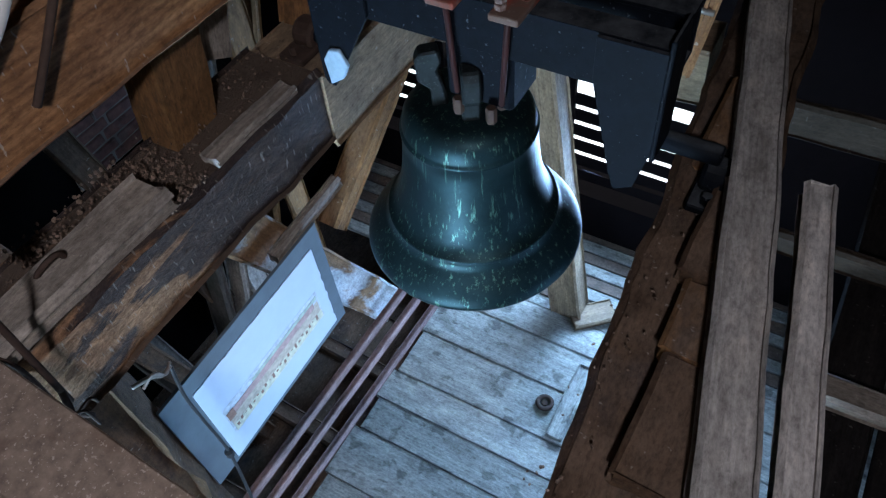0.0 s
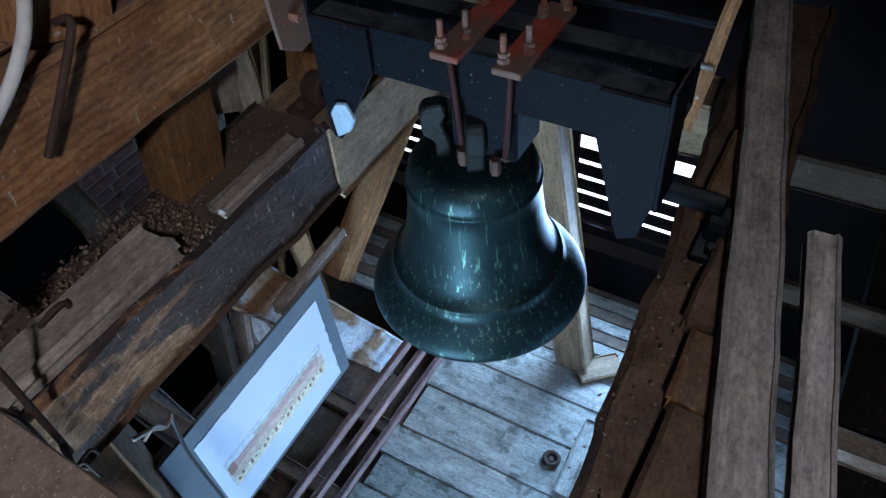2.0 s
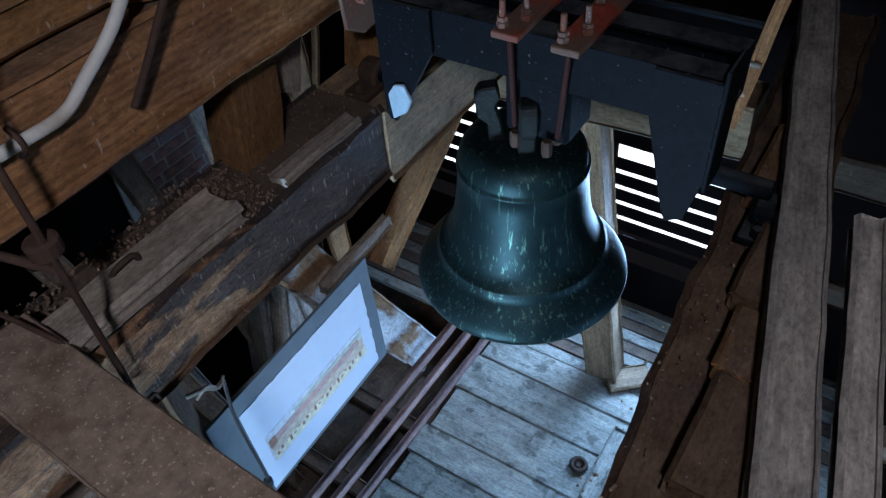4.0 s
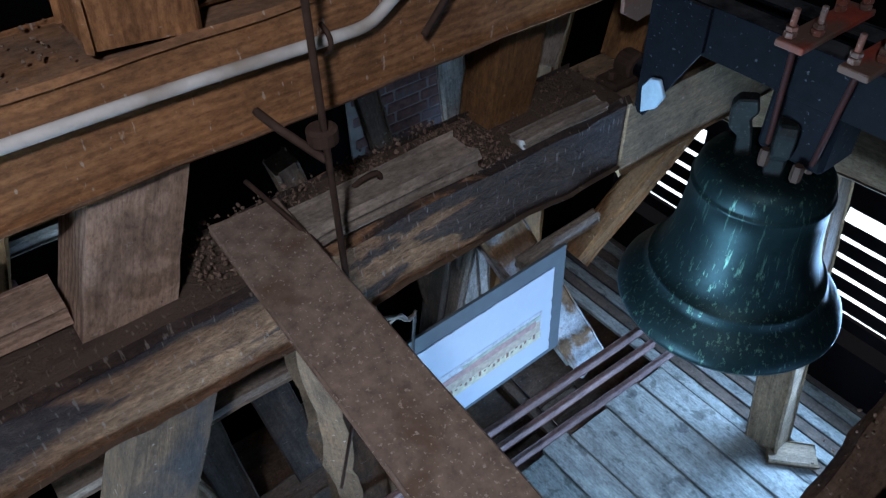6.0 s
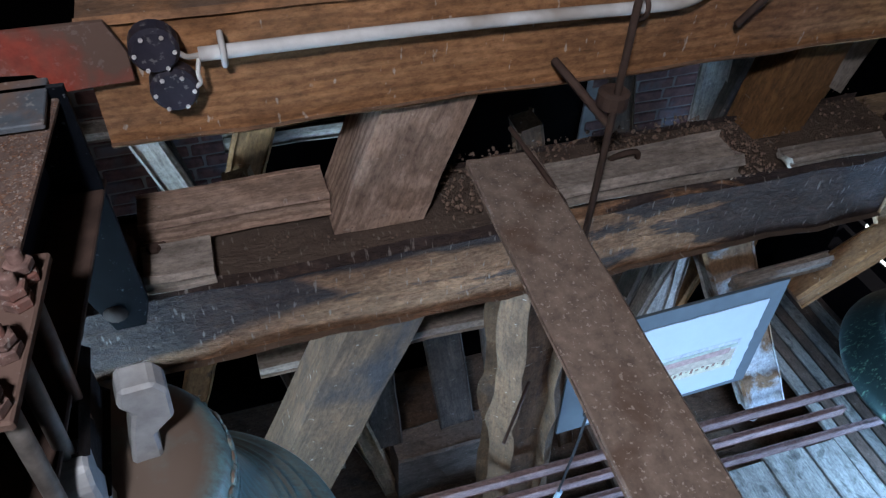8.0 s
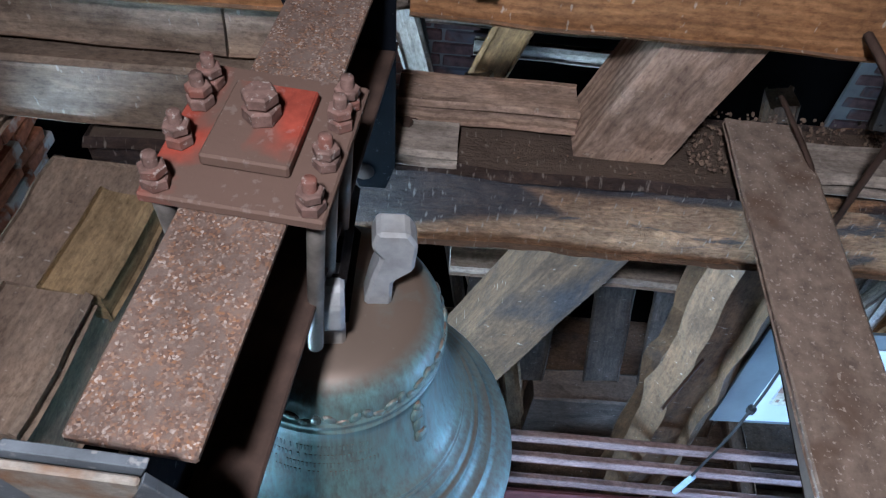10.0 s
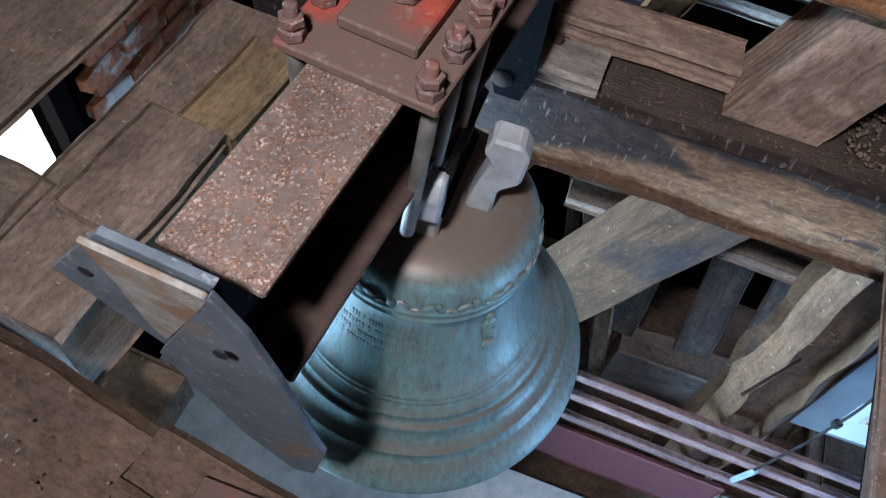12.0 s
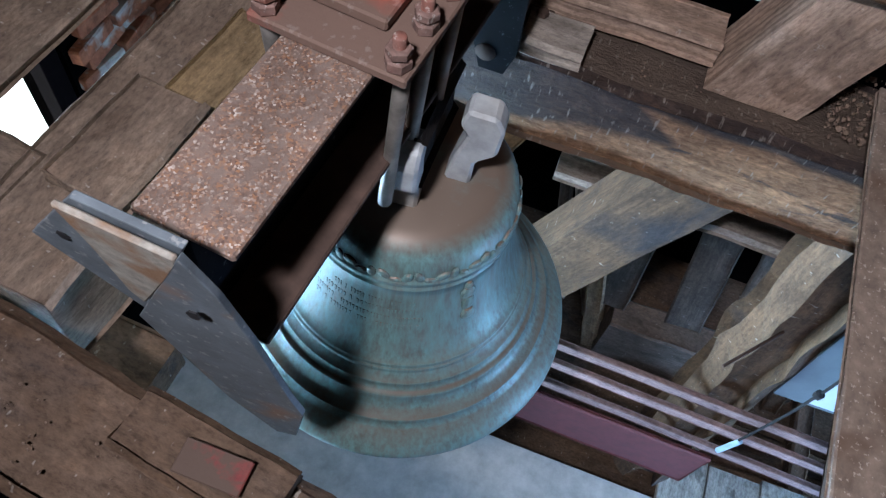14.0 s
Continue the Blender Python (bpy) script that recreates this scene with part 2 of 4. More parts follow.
CARDWHITE = plain("white_print_paper", (0.52, 0.59, 0.70), 0.45, vary=0.04, bump=0.0)
BLACKCABLE = plain("black_cable", (0.02, 0.02, 0.022), 0.5)
MORTAR = plain("crumbled_mortar_debris", (0.18, 0.125, 0.095), 0.95, vary=0.5, scale=60, bump=0.6)
# the unlit walls' shade is put into this near-black colour
DARKWALL = plain("shade_black_wall", (0.002, 0.0018, 0.0018), 0.95, vary=0.4, scale=5)
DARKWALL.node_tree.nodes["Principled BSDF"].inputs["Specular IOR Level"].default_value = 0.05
PLASTER = plain("dirty_wall_plaster", (0.13, 0.12, 0.115), 0.9, vary=0.3, scale=6)
BRICK = plain("old_brick", (0.085, 0.042, 0.038), 0.9, vary=0.5, scale=22, second=(0.085, 0.08, 0.09), lo=0.5, hi=0.65)
ORANGEBRICK = plain("broken_orange_brick", (0.36, 0.13, 0.07), 0.9, vary=0.5, scale=24, second=(0.55, 0.50, 0.45), lo=0.52, hi=0.60, bump=0.5)
# slat and cladding wood with its shade against the daylight painted in
SLATMAT = plain("shade_black_slat_wood", (0.005, 0.0035, 0.004), 0.92, vary=0.3)
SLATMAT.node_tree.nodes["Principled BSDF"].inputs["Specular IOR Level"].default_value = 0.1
GLOW, gn, gl, gb = nodes_of("hazy_daylight")
gb.inputs["Base Color"].default_value = (0.8, 0.85, 0.9, 1)
gb.inputs["Emission Color"].default_value, gb.inputs["Emission Strength"].default_value = (0.86, 0.93, 1.0, 1), 5.0
FLAGSTONE = plain("worn_grey_floor_sheet", (0.42, 0.42, 0.39), 0.7, vary=0.25, second=(0.22, 0.21, 0.19), lo=0.62, hi=0.72, scale=10)


def bronze(name, base, patina, patina_lo, patina_hi, rough=0.42, bare=None, metal=0.75):
    """Bronze under patina, with runs down the sides."""
    m, n, l, b = nodes_of(name, rough, metal)
    v = mapped(n, l, (1, 1, 1))
    run = noise_tex(n, l, mapped(n, l, (34, 34, 1.7)), 2.2, 6, 0.68)
    blot = noise_tex(n, l, v, 7.0, 8, 0.7)
    c = ramp(n, l, blot, [(0.3, tuple(0.6 * x for x in base)), (0.7, tuple(1.4 * x for x in base))])
    c = blend(n, l, band(n, l, run, patina_lo, patina_hi), c, patina)
    if bare:
        sp0 = noise_tex(n, l, v, 5.0, 5, 0.6)
        c = blend(n, l, times(n, l, settled(n, l, 0.58, 0.90), band(n, l, sp0, 0.2, 0.5)), c, bare)
    sp = noise_tex(n, l, v, 90.0, 3, 0.6)
    c = blend(n, l, times(n, l, band(n, l, sp, 0.69, 0.75), 0.15), c, (0.30, 0.38, 0.33))
    l.new(c, b.inputs["Base Color"])
    mr = n.new("ShaderNodeMapRange")
    mr.inputs["To Min"].default_value, mr.inputs["To Max"].default_value = rough - 0.1, rough + 0.2
    l.new(blot, mr.inputs["Value"])
    l.new(mr.outputs["Result"], b.inputs["Roughness"])
    bumps(n, l, b, blot, 0.12, 0.004)
    return m


BRONZE_DARK = bronze("dark_green_bronze", (0.015, 0.034, 0.039), (0.11, 0.22, 0.17), 0.565, 0.70, 0.42)
BRONZE_PALE = bronze("pale_green_bronze", (0.135, 0.155, 0.15), (0.16, 0.30, 0.30), 0.34, 0.66, 0.42, (0.16, 0.12, 0.095), 0.2)


def charred_beam(name):
    """The long dark beam: bare brown oak with bluish-black fields, charred or, at the west end, also painted shadow."""
    m, n, l, b = nodes_of(name, 0.7)
    g1 = noise_tex(n, l, mapped(n, l, (1.2, 14, 14)), 3.0, 8, 0.65, 0.6)
    g2 = noise_tex(n, l, mapped(n, l, (0.7, 30, 30)), 4.0, 4, 0.5, 0.2)
    col = ramp(n, l, g1, [(0.28, (0.20, 0.108, 0.062)), (0.72, (0.37, 0.215, 0.130))])
    col = blend(n, l, 0.3, col, ramp(n, l, g2, [(0.3, (0.6, 0.6, 0.6)), (0.62, (1.1, 1.1, 1.1))]), "MULTIPLY")
    tc, sep = n.new("ShaderNodeTexCoord"), n.new("ShaderNodeSeparateXYZ")
    l.new(tc.outputs["Object"], sep.inputs["Vector"])
    wob = noise_tex(n, l, mapped(n, l, (1.6, 5, 7)), 1.5, 4, 0.55, 0.8)
    big = noise_tex(n, l, mapped(n, l, (1.0, 3, 4)), 2.4, 6, 0.65, 0.6)

    def mad(a, k, c):
        q = n.new("ShaderNodeMath")
        q.operation = "MULTIPLY_ADD"
        l.new(a, q.inputs[0])
        q.inputs[1].default_value, q.inputs[2].default_value = k, c
        return q.outputs[0]

    def two(op, a, c):
        q = n.new("ShaderNodeMath")
        q.operation = op
        l.new(a, q.inputs[0])
        l.new(c, q.inputs[1])
        return q.outputs[0]

    x, z = sep.outputs["X"], sep.outputs["Z"]
    # black west end with the headstock's shadow painted in, a tongue running east
    wave = mad(wob, 0.07, -0.035)
    over = band(n, l, two("ADD", two("ADD", z, mad(x, -0.15, 0.1725)), wave), -0.010, 0.012)
    under = band(n, l, two("ADD", two("SUBTRACT", mad(x, -0.75, 0.879), z), wave), -0.012, 0.020)
    left = two("MULTIPLY", over, under)
    upper = two("MULTIPLY", band(n, l, two("ADD", mad(z, 1.0, -0.085), wave), -0.008, 0.010), band(n, l, x, 1.72, 1.55))
    right = band(n, l, two("ADD", mad(x, 0.55, -0.90), mad(big, 2.6, -1.38)), -0.05, 0.10)
    dark = two("MAXIMUM", two("MAXIMUM", left, upper), right)
    pit = noise_tex(n, l, mapped(n, l, (5, 11, 11)), 9.0, 7, 0.75)
    col = blend(n, l, 0.6, col, ramp(n, l, pit, [(0.36, (0.4, 0.38, 0.36)), (0.56, (1.05, 1.05, 1.05)), (0.72, (1.4, 1.36, 1.3))]), "MULTIPLY")
    char = ramp(n, l, big, [(0.3, (0.012, 0.0125, 0.016)), (0.7, (0.036, 0.036, 0.044))])
    col = blend(n, l, times(n, l, dark, 0.85), col, char)
    knock = noise_tex(n, l, mapped(n, l, (2.0, 4, 4)), 8.0, 7, 0.75, 0.6)
    col = blend(n, l, 0.55, col, ramp(n, l, knock, [(0.34, (0.42, 0.40, 0.40)), (0.5, (0.95, 0.95, 0.95)), (0.64, (1.9, 1.75, 1.6))]), "MULTIPLY")
    lay = noise_tex(n, l, mapped(n, l, (1, 1, 1)), 9.0, 6, 0.7)
    col = blend(n, l, times(n, l, two("MULTIPLY", settled(n, l, 0.75, 0.97), band(n, l, lay, 0.2, 0.5)), 0.8), col, (0.15, 0.11, 0.085))
    sp = noise_tex(n, l, mapped(n, l, (3.2, 1.0, 0.8)), 26.0, 2, 0.5)
    col = blend(n, l, times(n, l, band(n, l, sp, 0.63, 0.71), 0.42), col, (0.42, 0.38, 0.34))
    l.new(col, b.inputs["Base Color"])
    ro = n.new("ShaderNodeMapRange")
    ro.inputs["To Min"].default_value, ro.inputs["To Max"].default_value = 0.80, 0.56
    l.new(dark, ro.inputs["Value"])
    l.new(ro.outputs["Result"], b.inputs["Roughness"])
    bumps(n, l, b, blend(n, l, 0.5, blend(n, l, 0.6, g1, pit), knock), 1.0, 0.03)
    return m


CHARRED = charred_beam("charred_shaded_oak_beam")
# crown bronze blackened by the headstock's shade, put into its colour
CROWN_SHADED = plain("shaded_crown_bronze", (0.012, 0.016, 0.017), 0.6, 0.3, vary=0.6, specks=0.25, scale=30, speck_col=(0.12, 0.13, 0.12))

# matt surfaces; walls and slats carry painted shade and reflect almost nothing
for dull, level in ((BLACKSTEEL, 0.06), (SLATMAT, 0.04), (DARKWALL, 0.0), (SHADE_BLACK, 0.08), (CHARRED, 0.12), (OAK_DARK, 0.12)):
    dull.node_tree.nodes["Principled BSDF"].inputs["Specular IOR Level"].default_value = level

# ---- building helpers ----


def part(name, bm, material, parent=None, label="", smooth=False):
    me = bpy.data.meshes.new(name)
    bm.normal_update()
    bm.to_mesh(me)
    bm.free()
    if smooth:
        me.polygons.foreach_set("use_smooth", [True] * len(me.polygons))
    me.materials.append(material)
    ob = new(name, me)
    if parent is not None:
        ob.parent = parent
    if label:
        ob["label"] = label
    return ob


def base(name, x=0, y=0, z=0):
    ob = new(name)
    ob.location = (x, y, z)
    ob.empty_display_size = 0.1
    bpy.context.view_layer.update()
    return ob


def place(ob, m, parent=None):
    """Put a part at a world pose, also under a thing that stands elsewhere."""
    ob.matrix_basis = (parent.matrix_basis.inverted() @ m) if parent is not None else m
    return ob


def along(p0, p1, up=(0, 0, 1)):
    """Pose at p0 whose x runs to p1 and whose z leans to up."""
    p0, p1 = Vector(p0), Vector(p1)
    x = (p1 - p0).normalized()
    y = Vector(up).cross(x).normalized()
    z = x.cross(y)
    return Matrix.Translation(p0) @ Matrix((x, y, z)).transposed().to_4x4()


def timber_bm(length, w, h, chamfer=0.012, rough=0.005, step=0.08, taper=1.0, seed=0.0, wane=0.0):
    """A hewn bar along x, centred on y and z, with broken edges and an uneven skin."""
    bm = bmesh.new()
    n = max(2, int(length / step))
    rings = []
    c = min(chamfer, w * 0.3, h * 0.3)
    outline = []
    for sy, sz in ((-1, -1), (1, -1), (1, 1), (-1, 1)):
        corner = [(sy * (w / 2 - c), sz * h / 2), (sy * w / 2, sz * (h / 2 - c))]
        if (sy, sz) in ((1, -1), (-1, 1)):
            corner.reverse()
        outline += corner
    order = []
    for k in range(8):
        a, b = outline[k], outline[(k + 1) % 8]
        order.append(a)
        if max(abs(a[0] - b[0]), abs(a[1] - b[1])) > 0.06:
            order.append(((a[0] + b[0]) / 2, (a[1] + b[1]) / 2))
    for k in range(n + 1):
        x = length * k / n
        f = 1 + (taper - 1) * k / n
        ring = []
        for y, z in order:
            p = Vector((x, y * f, z * f))
            d = noise.noise_vector(p * 5 + Vector((seed * 7.3, seed * 3.1, seed))) * rough
            d += noise.noise_vector(p * 17 + Vector((seed, seed * 2, 9))) * rough * 0.4
            if wane and abs(y) > w * 0.4 and z < 0:
                d.z += wane * abs(noise.noise(Vector((x * 2.3, seed, y))))
            if k in (0, n):
                d.x *= 0.5
            ring.append(bm.verts.new(p + d))
        rings.append(ring)
    m = len(order)
    for a, b in zip(rings, rings[1:]):
        for k in range(m):
            bm.faces.new((a[k], a[(k + 1) % m], b[(k + 1) % m], b[k]))
    bm.faces.new(rings[0][::-1])
    bm.faces.new(rings[-1])
    bmesh.ops.recalc_face_normals(bm, faces=bm.faces)
    return bm


COUNT = [0]


def timber(name, p0, p1, w, h, mat, up=(0, 0, 1), parent=None, label="", **kw):
    """A bar between the middles of its two end faces; w is across, h along up."""
    COUNT[0] += 1
    kw.setdefault("seed", COUNT[0] * 1.7)
    ob = part(name, timber_bm((Vector(p1) - Vector(p0)).length, w, h, **kw), mat, parent, label)
    return place(ob, along(p0, p1, up), parent)


def box_bm(x0, x1, y0, y1, z0, z1, bevel=0.0, segments=1):
    bm = bmesh.new()
    bmesh.ops.create_cube(bm, size=1)
    for v in bm.verts:
        v.co = Vector(((x0 + x1) / 2 + v.co.x * (x1 - x0), (y0 + y1) / 2 + v.co.y * (y1 - y0), (z0 + z1) / 2 + v.co.z * (z1 - z0)))
    if bevel:
        bmesh.ops.bevel(bm, geom=bm.edges[:], offset=bevel, segments=segments, affect="EDGES")
    return bm


def box(name, x0, x1, y0, y1, z0, z1, mat, parent=None, label="", bevel=0.003):
    ob = part(name, box_bm(x0, x1, y0, y1, z0, z1, bevel), mat, parent, label)
    return place(ob, Matrix(), parent)


def lathe_bm(profile, n=64, close=False):
    bm = bmesh.new()
    rings = [[bm.verts.new((r * math.cos(2 * math.pi * k / n), r * math.sin(2 * math.pi * k / n), z)) for k in range(n)] for r, z in profile]
    for a, b in zip(rings, rings[1:]):
        for k in range(n):
            bm.faces.new((a[k], a[(k + 1) % n], b[(k + 1) % n], b[k]))
    if close:
        bm.faces.new(rings[0][::-1])
        bm.faces.new(rings[-1])
    bmesh.ops.recalc_face_normals(bm, faces=bm.faces)
    return bm


def rod_bm(length, r, n=12, profile=None):
    """A bar of round section along x."""
    pr = profile or [(r * 0.85, 0), (r, r * 0.2), (r, length - r * 0.2), (r * 0.85, length)]
    bm = lathe_bm(pr, n, True)
    bmesh.ops.rotate(bm, verts=bm.verts, matrix=Matrix.Rotation(radians(90), 3, "Y"))
    return bm


def rod(name, p0, p1, r, mat, parent=None, label="", n=12):
    ob = part(name, rod_bm((Vector(p1) - Vector(p0)).length, r, n), mat, parent, label, True)
    up = (0, 0, 1) if abs((Vector(p1) - Vector(p0)).normalized().z) < 0.95 else (0, 1, 0)
    return place(ob, along(p0, p1, up), parent)


def tube_bm(points, r, n=10):
    """A bent round tube through points."""
    bm = bmesh.new()
    pts = [Vector(p) for p in points]
    fine = []
    for k in range(len(pts) - 1):
        a, b = pts[k], pts[k + 1]
        pa, pb = pts[max(k - 1, 0)], pts[min(k + 2, len(pts) - 1)]
        for s in range(6):
            t = s / 6
            fine.append(0.5 * ((2 * a) + (b - pa) * t + (2 * pa - 5 * a + 4 * b - pb) * t * t + (3 * a - pa - 3 * b + pb) * t ** 3))
    fine.append(pts[-1])
    rings, side = [], None
    for k, p in enumerate(fine):
        d = (fine[min(k + 1, len(fine) - 1)] - fine[max(k - 1, 0)]).normalized()
        if side is None:
            side = d.orthogonal().normalized()
        side = (side - d * side.dot(d)).normalized()
        o = d.cross(side)
        rings.append([bm.verts.new(p + r * (math.cos(2 * math.pi * j / n) * side + math.sin(2 * math.pi * j / n) * o)) for j in range(n)])
    for a, b in zip(rings, rings[1:]):
        for j in range(n):
            bm.faces.new((a[j], a[(j + 1) % n], b[(j + 1) % n], b[j]))
    bm.faces.new(rings[0][::-1])
    bm.faces.new(rings[-1])
    bmesh.ops.recalc_face_normals(bm, faces=bm.faces)
    return bm


def tube(name, points, r, mat, parent=None, label="", n=10):
    ob = part(name, tube_bm(points, r, n), mat, parent, label, True)
    return place(ob, Matrix(), parent)


def prism_bm(outline, depth, bevel=0.0):
    """A plate with an outline in x and z, of a thickness along y."""
    bm = bmesh.new()
    a = [bm.verts.new((x, -depth / 2, z)) for x, z in outline]
    b = [bm.verts.new((x, depth / 2, z)) for x, z in outline]
    k = len(a)
    bm.faces.new(a)
    bm.faces.new(b[::-1])
    for i in range(k):
        bm.faces.new((a[i], b[i], b[(i + 1) % k], a[(i + 1) % k]))
    bmesh.ops.recalc_face_normals(bm, faces=bm.faces)
    if bevel:
        bmesh.ops.bevel(bm, geom=bm.edges[:], offset=bevel, segments=1, affect="EDGES")
    return bm


def hexnut_bm(r, h):
    return lathe_bm([(r * 0.9, 0), (r, h * 0.15), (r, h * 0.85), (r * 0.85, h)], 6, True)


# ---- the tower's shell ----
E_X, W_X, N_Y, S_Y, TOP = 3.72, -1.75, 3.1, -1.5, 4.70


def wall_with_hole(name, axis, at, thick, span, height, holes, mat, label):
    """A wall across x or y at a place, made of blocks round its openings."""
    bm = bmesh.new()
    us = sorted({span[0], span[1], *[v for h in holes for v in h[:2]]})
    vs = sorted({height[0], height[1], *[v for h in holes for v in h[2:]]})
    grid = {}

    def vert(i, j, k):
        key = (i, j, k)
        if key not in grid:
            u, v, d = us[i], vs[j], at + k * thick
            grid[key] = bm.verts.new((d, u, v) if axis == "x" else (u, d, v))
        return grid[key]

    solid = {(i, j): not any(h[0] <= (us[i] + us[i + 1]) / 2 <= h[1] and h[2] <= (vs[j] + vs[j + 1]) / 2 <= h[3] for h in holes)
             for i in range(len(us) - 1) for j in range(len(vs) - 1)}
    for (i, j), s in solid.items():
        if not s:
            continue
        for k in (0, 1):
            bm.faces.new([vert(a, b, k) for a, b in ((i, j), (i + 1, j), (i + 1, j + 1), (i, j + 1))])
        for di, dj, e in ((-1, 0, ((i, j), (i, j + 1))), (1, 0, ((i + 1, j), (i + 1, j + 1))), (0, -1, ((i, j), (i + 1, j))), (0, 1, ((i, j + 1), (i + 1, j + 1)))):
            if not solid.get((i + di, j + dj), False):
                bm.faces.new([vert(*e[0], 0), vert(*e[1], 0), vert(*e[1], 1), vert(*e[0], 1)])
    bmesh.ops.recalc_face_normals(bm, faces=bm.faces)
    ob = part(name, bm, mat)
    return tagged(ob, label, "wall", kind="structure")


EAST_HOLE = (0.35, 2.75, 0.34, 1.22)
WEST_HOLE = (0.20, 1.45, 0.3, 2.3)
LAMP_GAP = (-0.57, -0.27, -0.57, -0.27)
wall_with_hole("wall_east", "x", E_X, 0.25, (S_Y - 0.3, N_Y + 0.3), (-0.4, TOP), [EAST_HOLE], SLATMAT, "timber-clad tower wall, shade painted near-black, with a louvred opening")
wall_with_hole("wall_west", "x", W_X, -0.25, (S_Y - 0.3, N_Y + 0.3), (-0.4, TOP), [WEST_HOLE], DARKWALL, "tower wall, shade painted near-black, with a louvred opening")
wall_with_hole("wall_north", "y", N_Y, 0.25, (W_X, E_X), (-0.4, TOP), [(0.164, 0.30, 1.722, 1.758)], DARKWALL, "old tower wall of brick and mortar, shade painted near-black")
wall_with_hole("wall_south", "y", S_Y, -0.25, (W_X, E_X), (-0.4, TOP), [(1.3, 2.5, 0.75, 1.65)], DARKWALL, "tower wall, shade painted near-black, with an assumed low opening")
# added ceiling, never in view, with a gap at the stand-in lamp
hx0, hx1, hy0, hy1 = LAMP_GAP
bm = bmesh.new()
for q in ((W_X, hx0, S_Y, N_Y), (hx1, E_X, S_Y, N_Y), (hx0, hx1, S_Y, hy0), (hx0, hx1, hy1, N_Y)):
    bmesh.ops.create_cube(bm, size=1, matrix=Matrix.Translation(((q[0] + q[1]) / 2, (q[2] + q[3]) / 2, TOP + 0.05)) @ Matrix.Diagonal((q[1] - q[0], q[3] - q[2], 0.1, 1)))
tagged(part("ceiling", bm, OAK_DARK), "added unseen ceiling with a gap for the stand-in lamp", "ceiling", kind="structure")
tagged(box("floor", W_X, E_X, S_Y, N_Y, -0.45, -0.40, OAK_DARK), "dark boarding under the belfry floor", "floor", kind="structure")


def louvre(name, x, y0, y1, z0, z1, step, gap, missing, label):
    ob = tagged(base(name, x, (y0 + y1) / 2, z0), label, "louvre", kind="structure")
    k, z = 0, z0
    while z < z1:
        if k not in missing:
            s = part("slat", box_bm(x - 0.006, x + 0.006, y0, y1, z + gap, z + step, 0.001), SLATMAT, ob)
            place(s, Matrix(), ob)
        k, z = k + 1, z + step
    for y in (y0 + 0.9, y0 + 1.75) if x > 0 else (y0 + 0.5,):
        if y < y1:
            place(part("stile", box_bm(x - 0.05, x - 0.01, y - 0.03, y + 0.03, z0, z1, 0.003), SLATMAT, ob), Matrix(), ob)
    return ob


louvre("window_1", E_X + 0.05, 0.35, 2.75, 0.385, 1.22, 0.117, 0.036, (6,), "dark louvre boards with daylight between them")
louvre("window_2", W_X - 0.05, 0.20, 1.36, 0.32, 2.3, 0.13, 0.04, (9, 10, 11, 12), "dark louvre boards with daylight between them")
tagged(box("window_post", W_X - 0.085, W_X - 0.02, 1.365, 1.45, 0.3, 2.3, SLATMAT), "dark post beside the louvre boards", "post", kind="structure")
for nm, x in (("backdrop_east", E_X + 1.1), ("backdrop_west", W_X - 1.1)):
    tagged(box(nm, x, x + 0.02, -1.5, 3.5, -3.0, 2.6, GLOW), "plain bright haze outside the tower", "backdrop", kind="structure")
tagged(box("backdrop_north", -0.8, 1.2, N_Y + 1.1, N_Y + 1.12, 0.0, 2.2, GLOW), "plain bright haze outside the tower", "backdrop", kind="structure")

# ---- the bell frame: long beams ----
A_Y = 1.35
tagged(timber("frame_beam", (-0.95, A_Y + 0.15, 2.385), (1.90, A_Y + 0.15, 2.385), 0.30, 0.29, CHARRED, wane=0.018, rough=0.012, step=0.035, chamfer=0.02),
                "hewn oak frame beam, charred and dusty, with shadow painted on its west end", "beam", "long beams of the bell frame")
tagged(timber("frame_beam", (1.905, A_Y + 0.15, 2.36), (2.95, A_Y + 0.15, 2.36), 0.30, 0.30, OAK_TAN), "newer tan oak frame beam spliced to the old", "beam", "long beams of the bell frame")
for p0, p1, lab in (((-1.6, 0.382, 2.32), (0.545, 0.056, 2.32), "dark brown dusty frame beam with traces of red paint"), ((0.55, 0.085, 2.32), (3.3, 0.28, 2.32), "dark brown dusty frame beam with broken edges")):
    tagged(timber("frame_beam", p0, p1, 0.26, 0.26, OAK_DARK, rough=0.016, chamfer=0.02, step=0.05), lab, "beam", "long beams of the bell frame")
tagged(timber("upper_beam", (-0.22, 1.53, 3.02), (2.6, 1.53, 3.0), 0.26, 0.27, PINE, rough=0.006),
                "orange-brown pine beam carrying a white conduit", "beam")
tagged(timber("frame_beam", (2.98, 0.42, 2.09), (2.98, 1.70, 2.04), 0.22, 0.25, OAK_TAN), "tan oak cross beam at the frame's end", "beam")
tagged(timber("strip_plank", (0.72, 1.43, 2.565), (1.28, 1.43, 2.565), 0.15, 0.075, STRIP_GREY, rough=0.01, chamfer=0.02), "greyed split plank lying on the frame beam", "plank")
tagged(timber("small_board", (1.44, 1.385, 2.548), (1.78, 1.385, 2.545), 0.07, 0.035, STRIP_GREY), "short pale board lying on the frame beam", "board")

# girder between the bells
girder = tagged(base("cross_girder", 0.62, 0.0, 2.6), "dusty rusted steel girder between the bells", "girder")
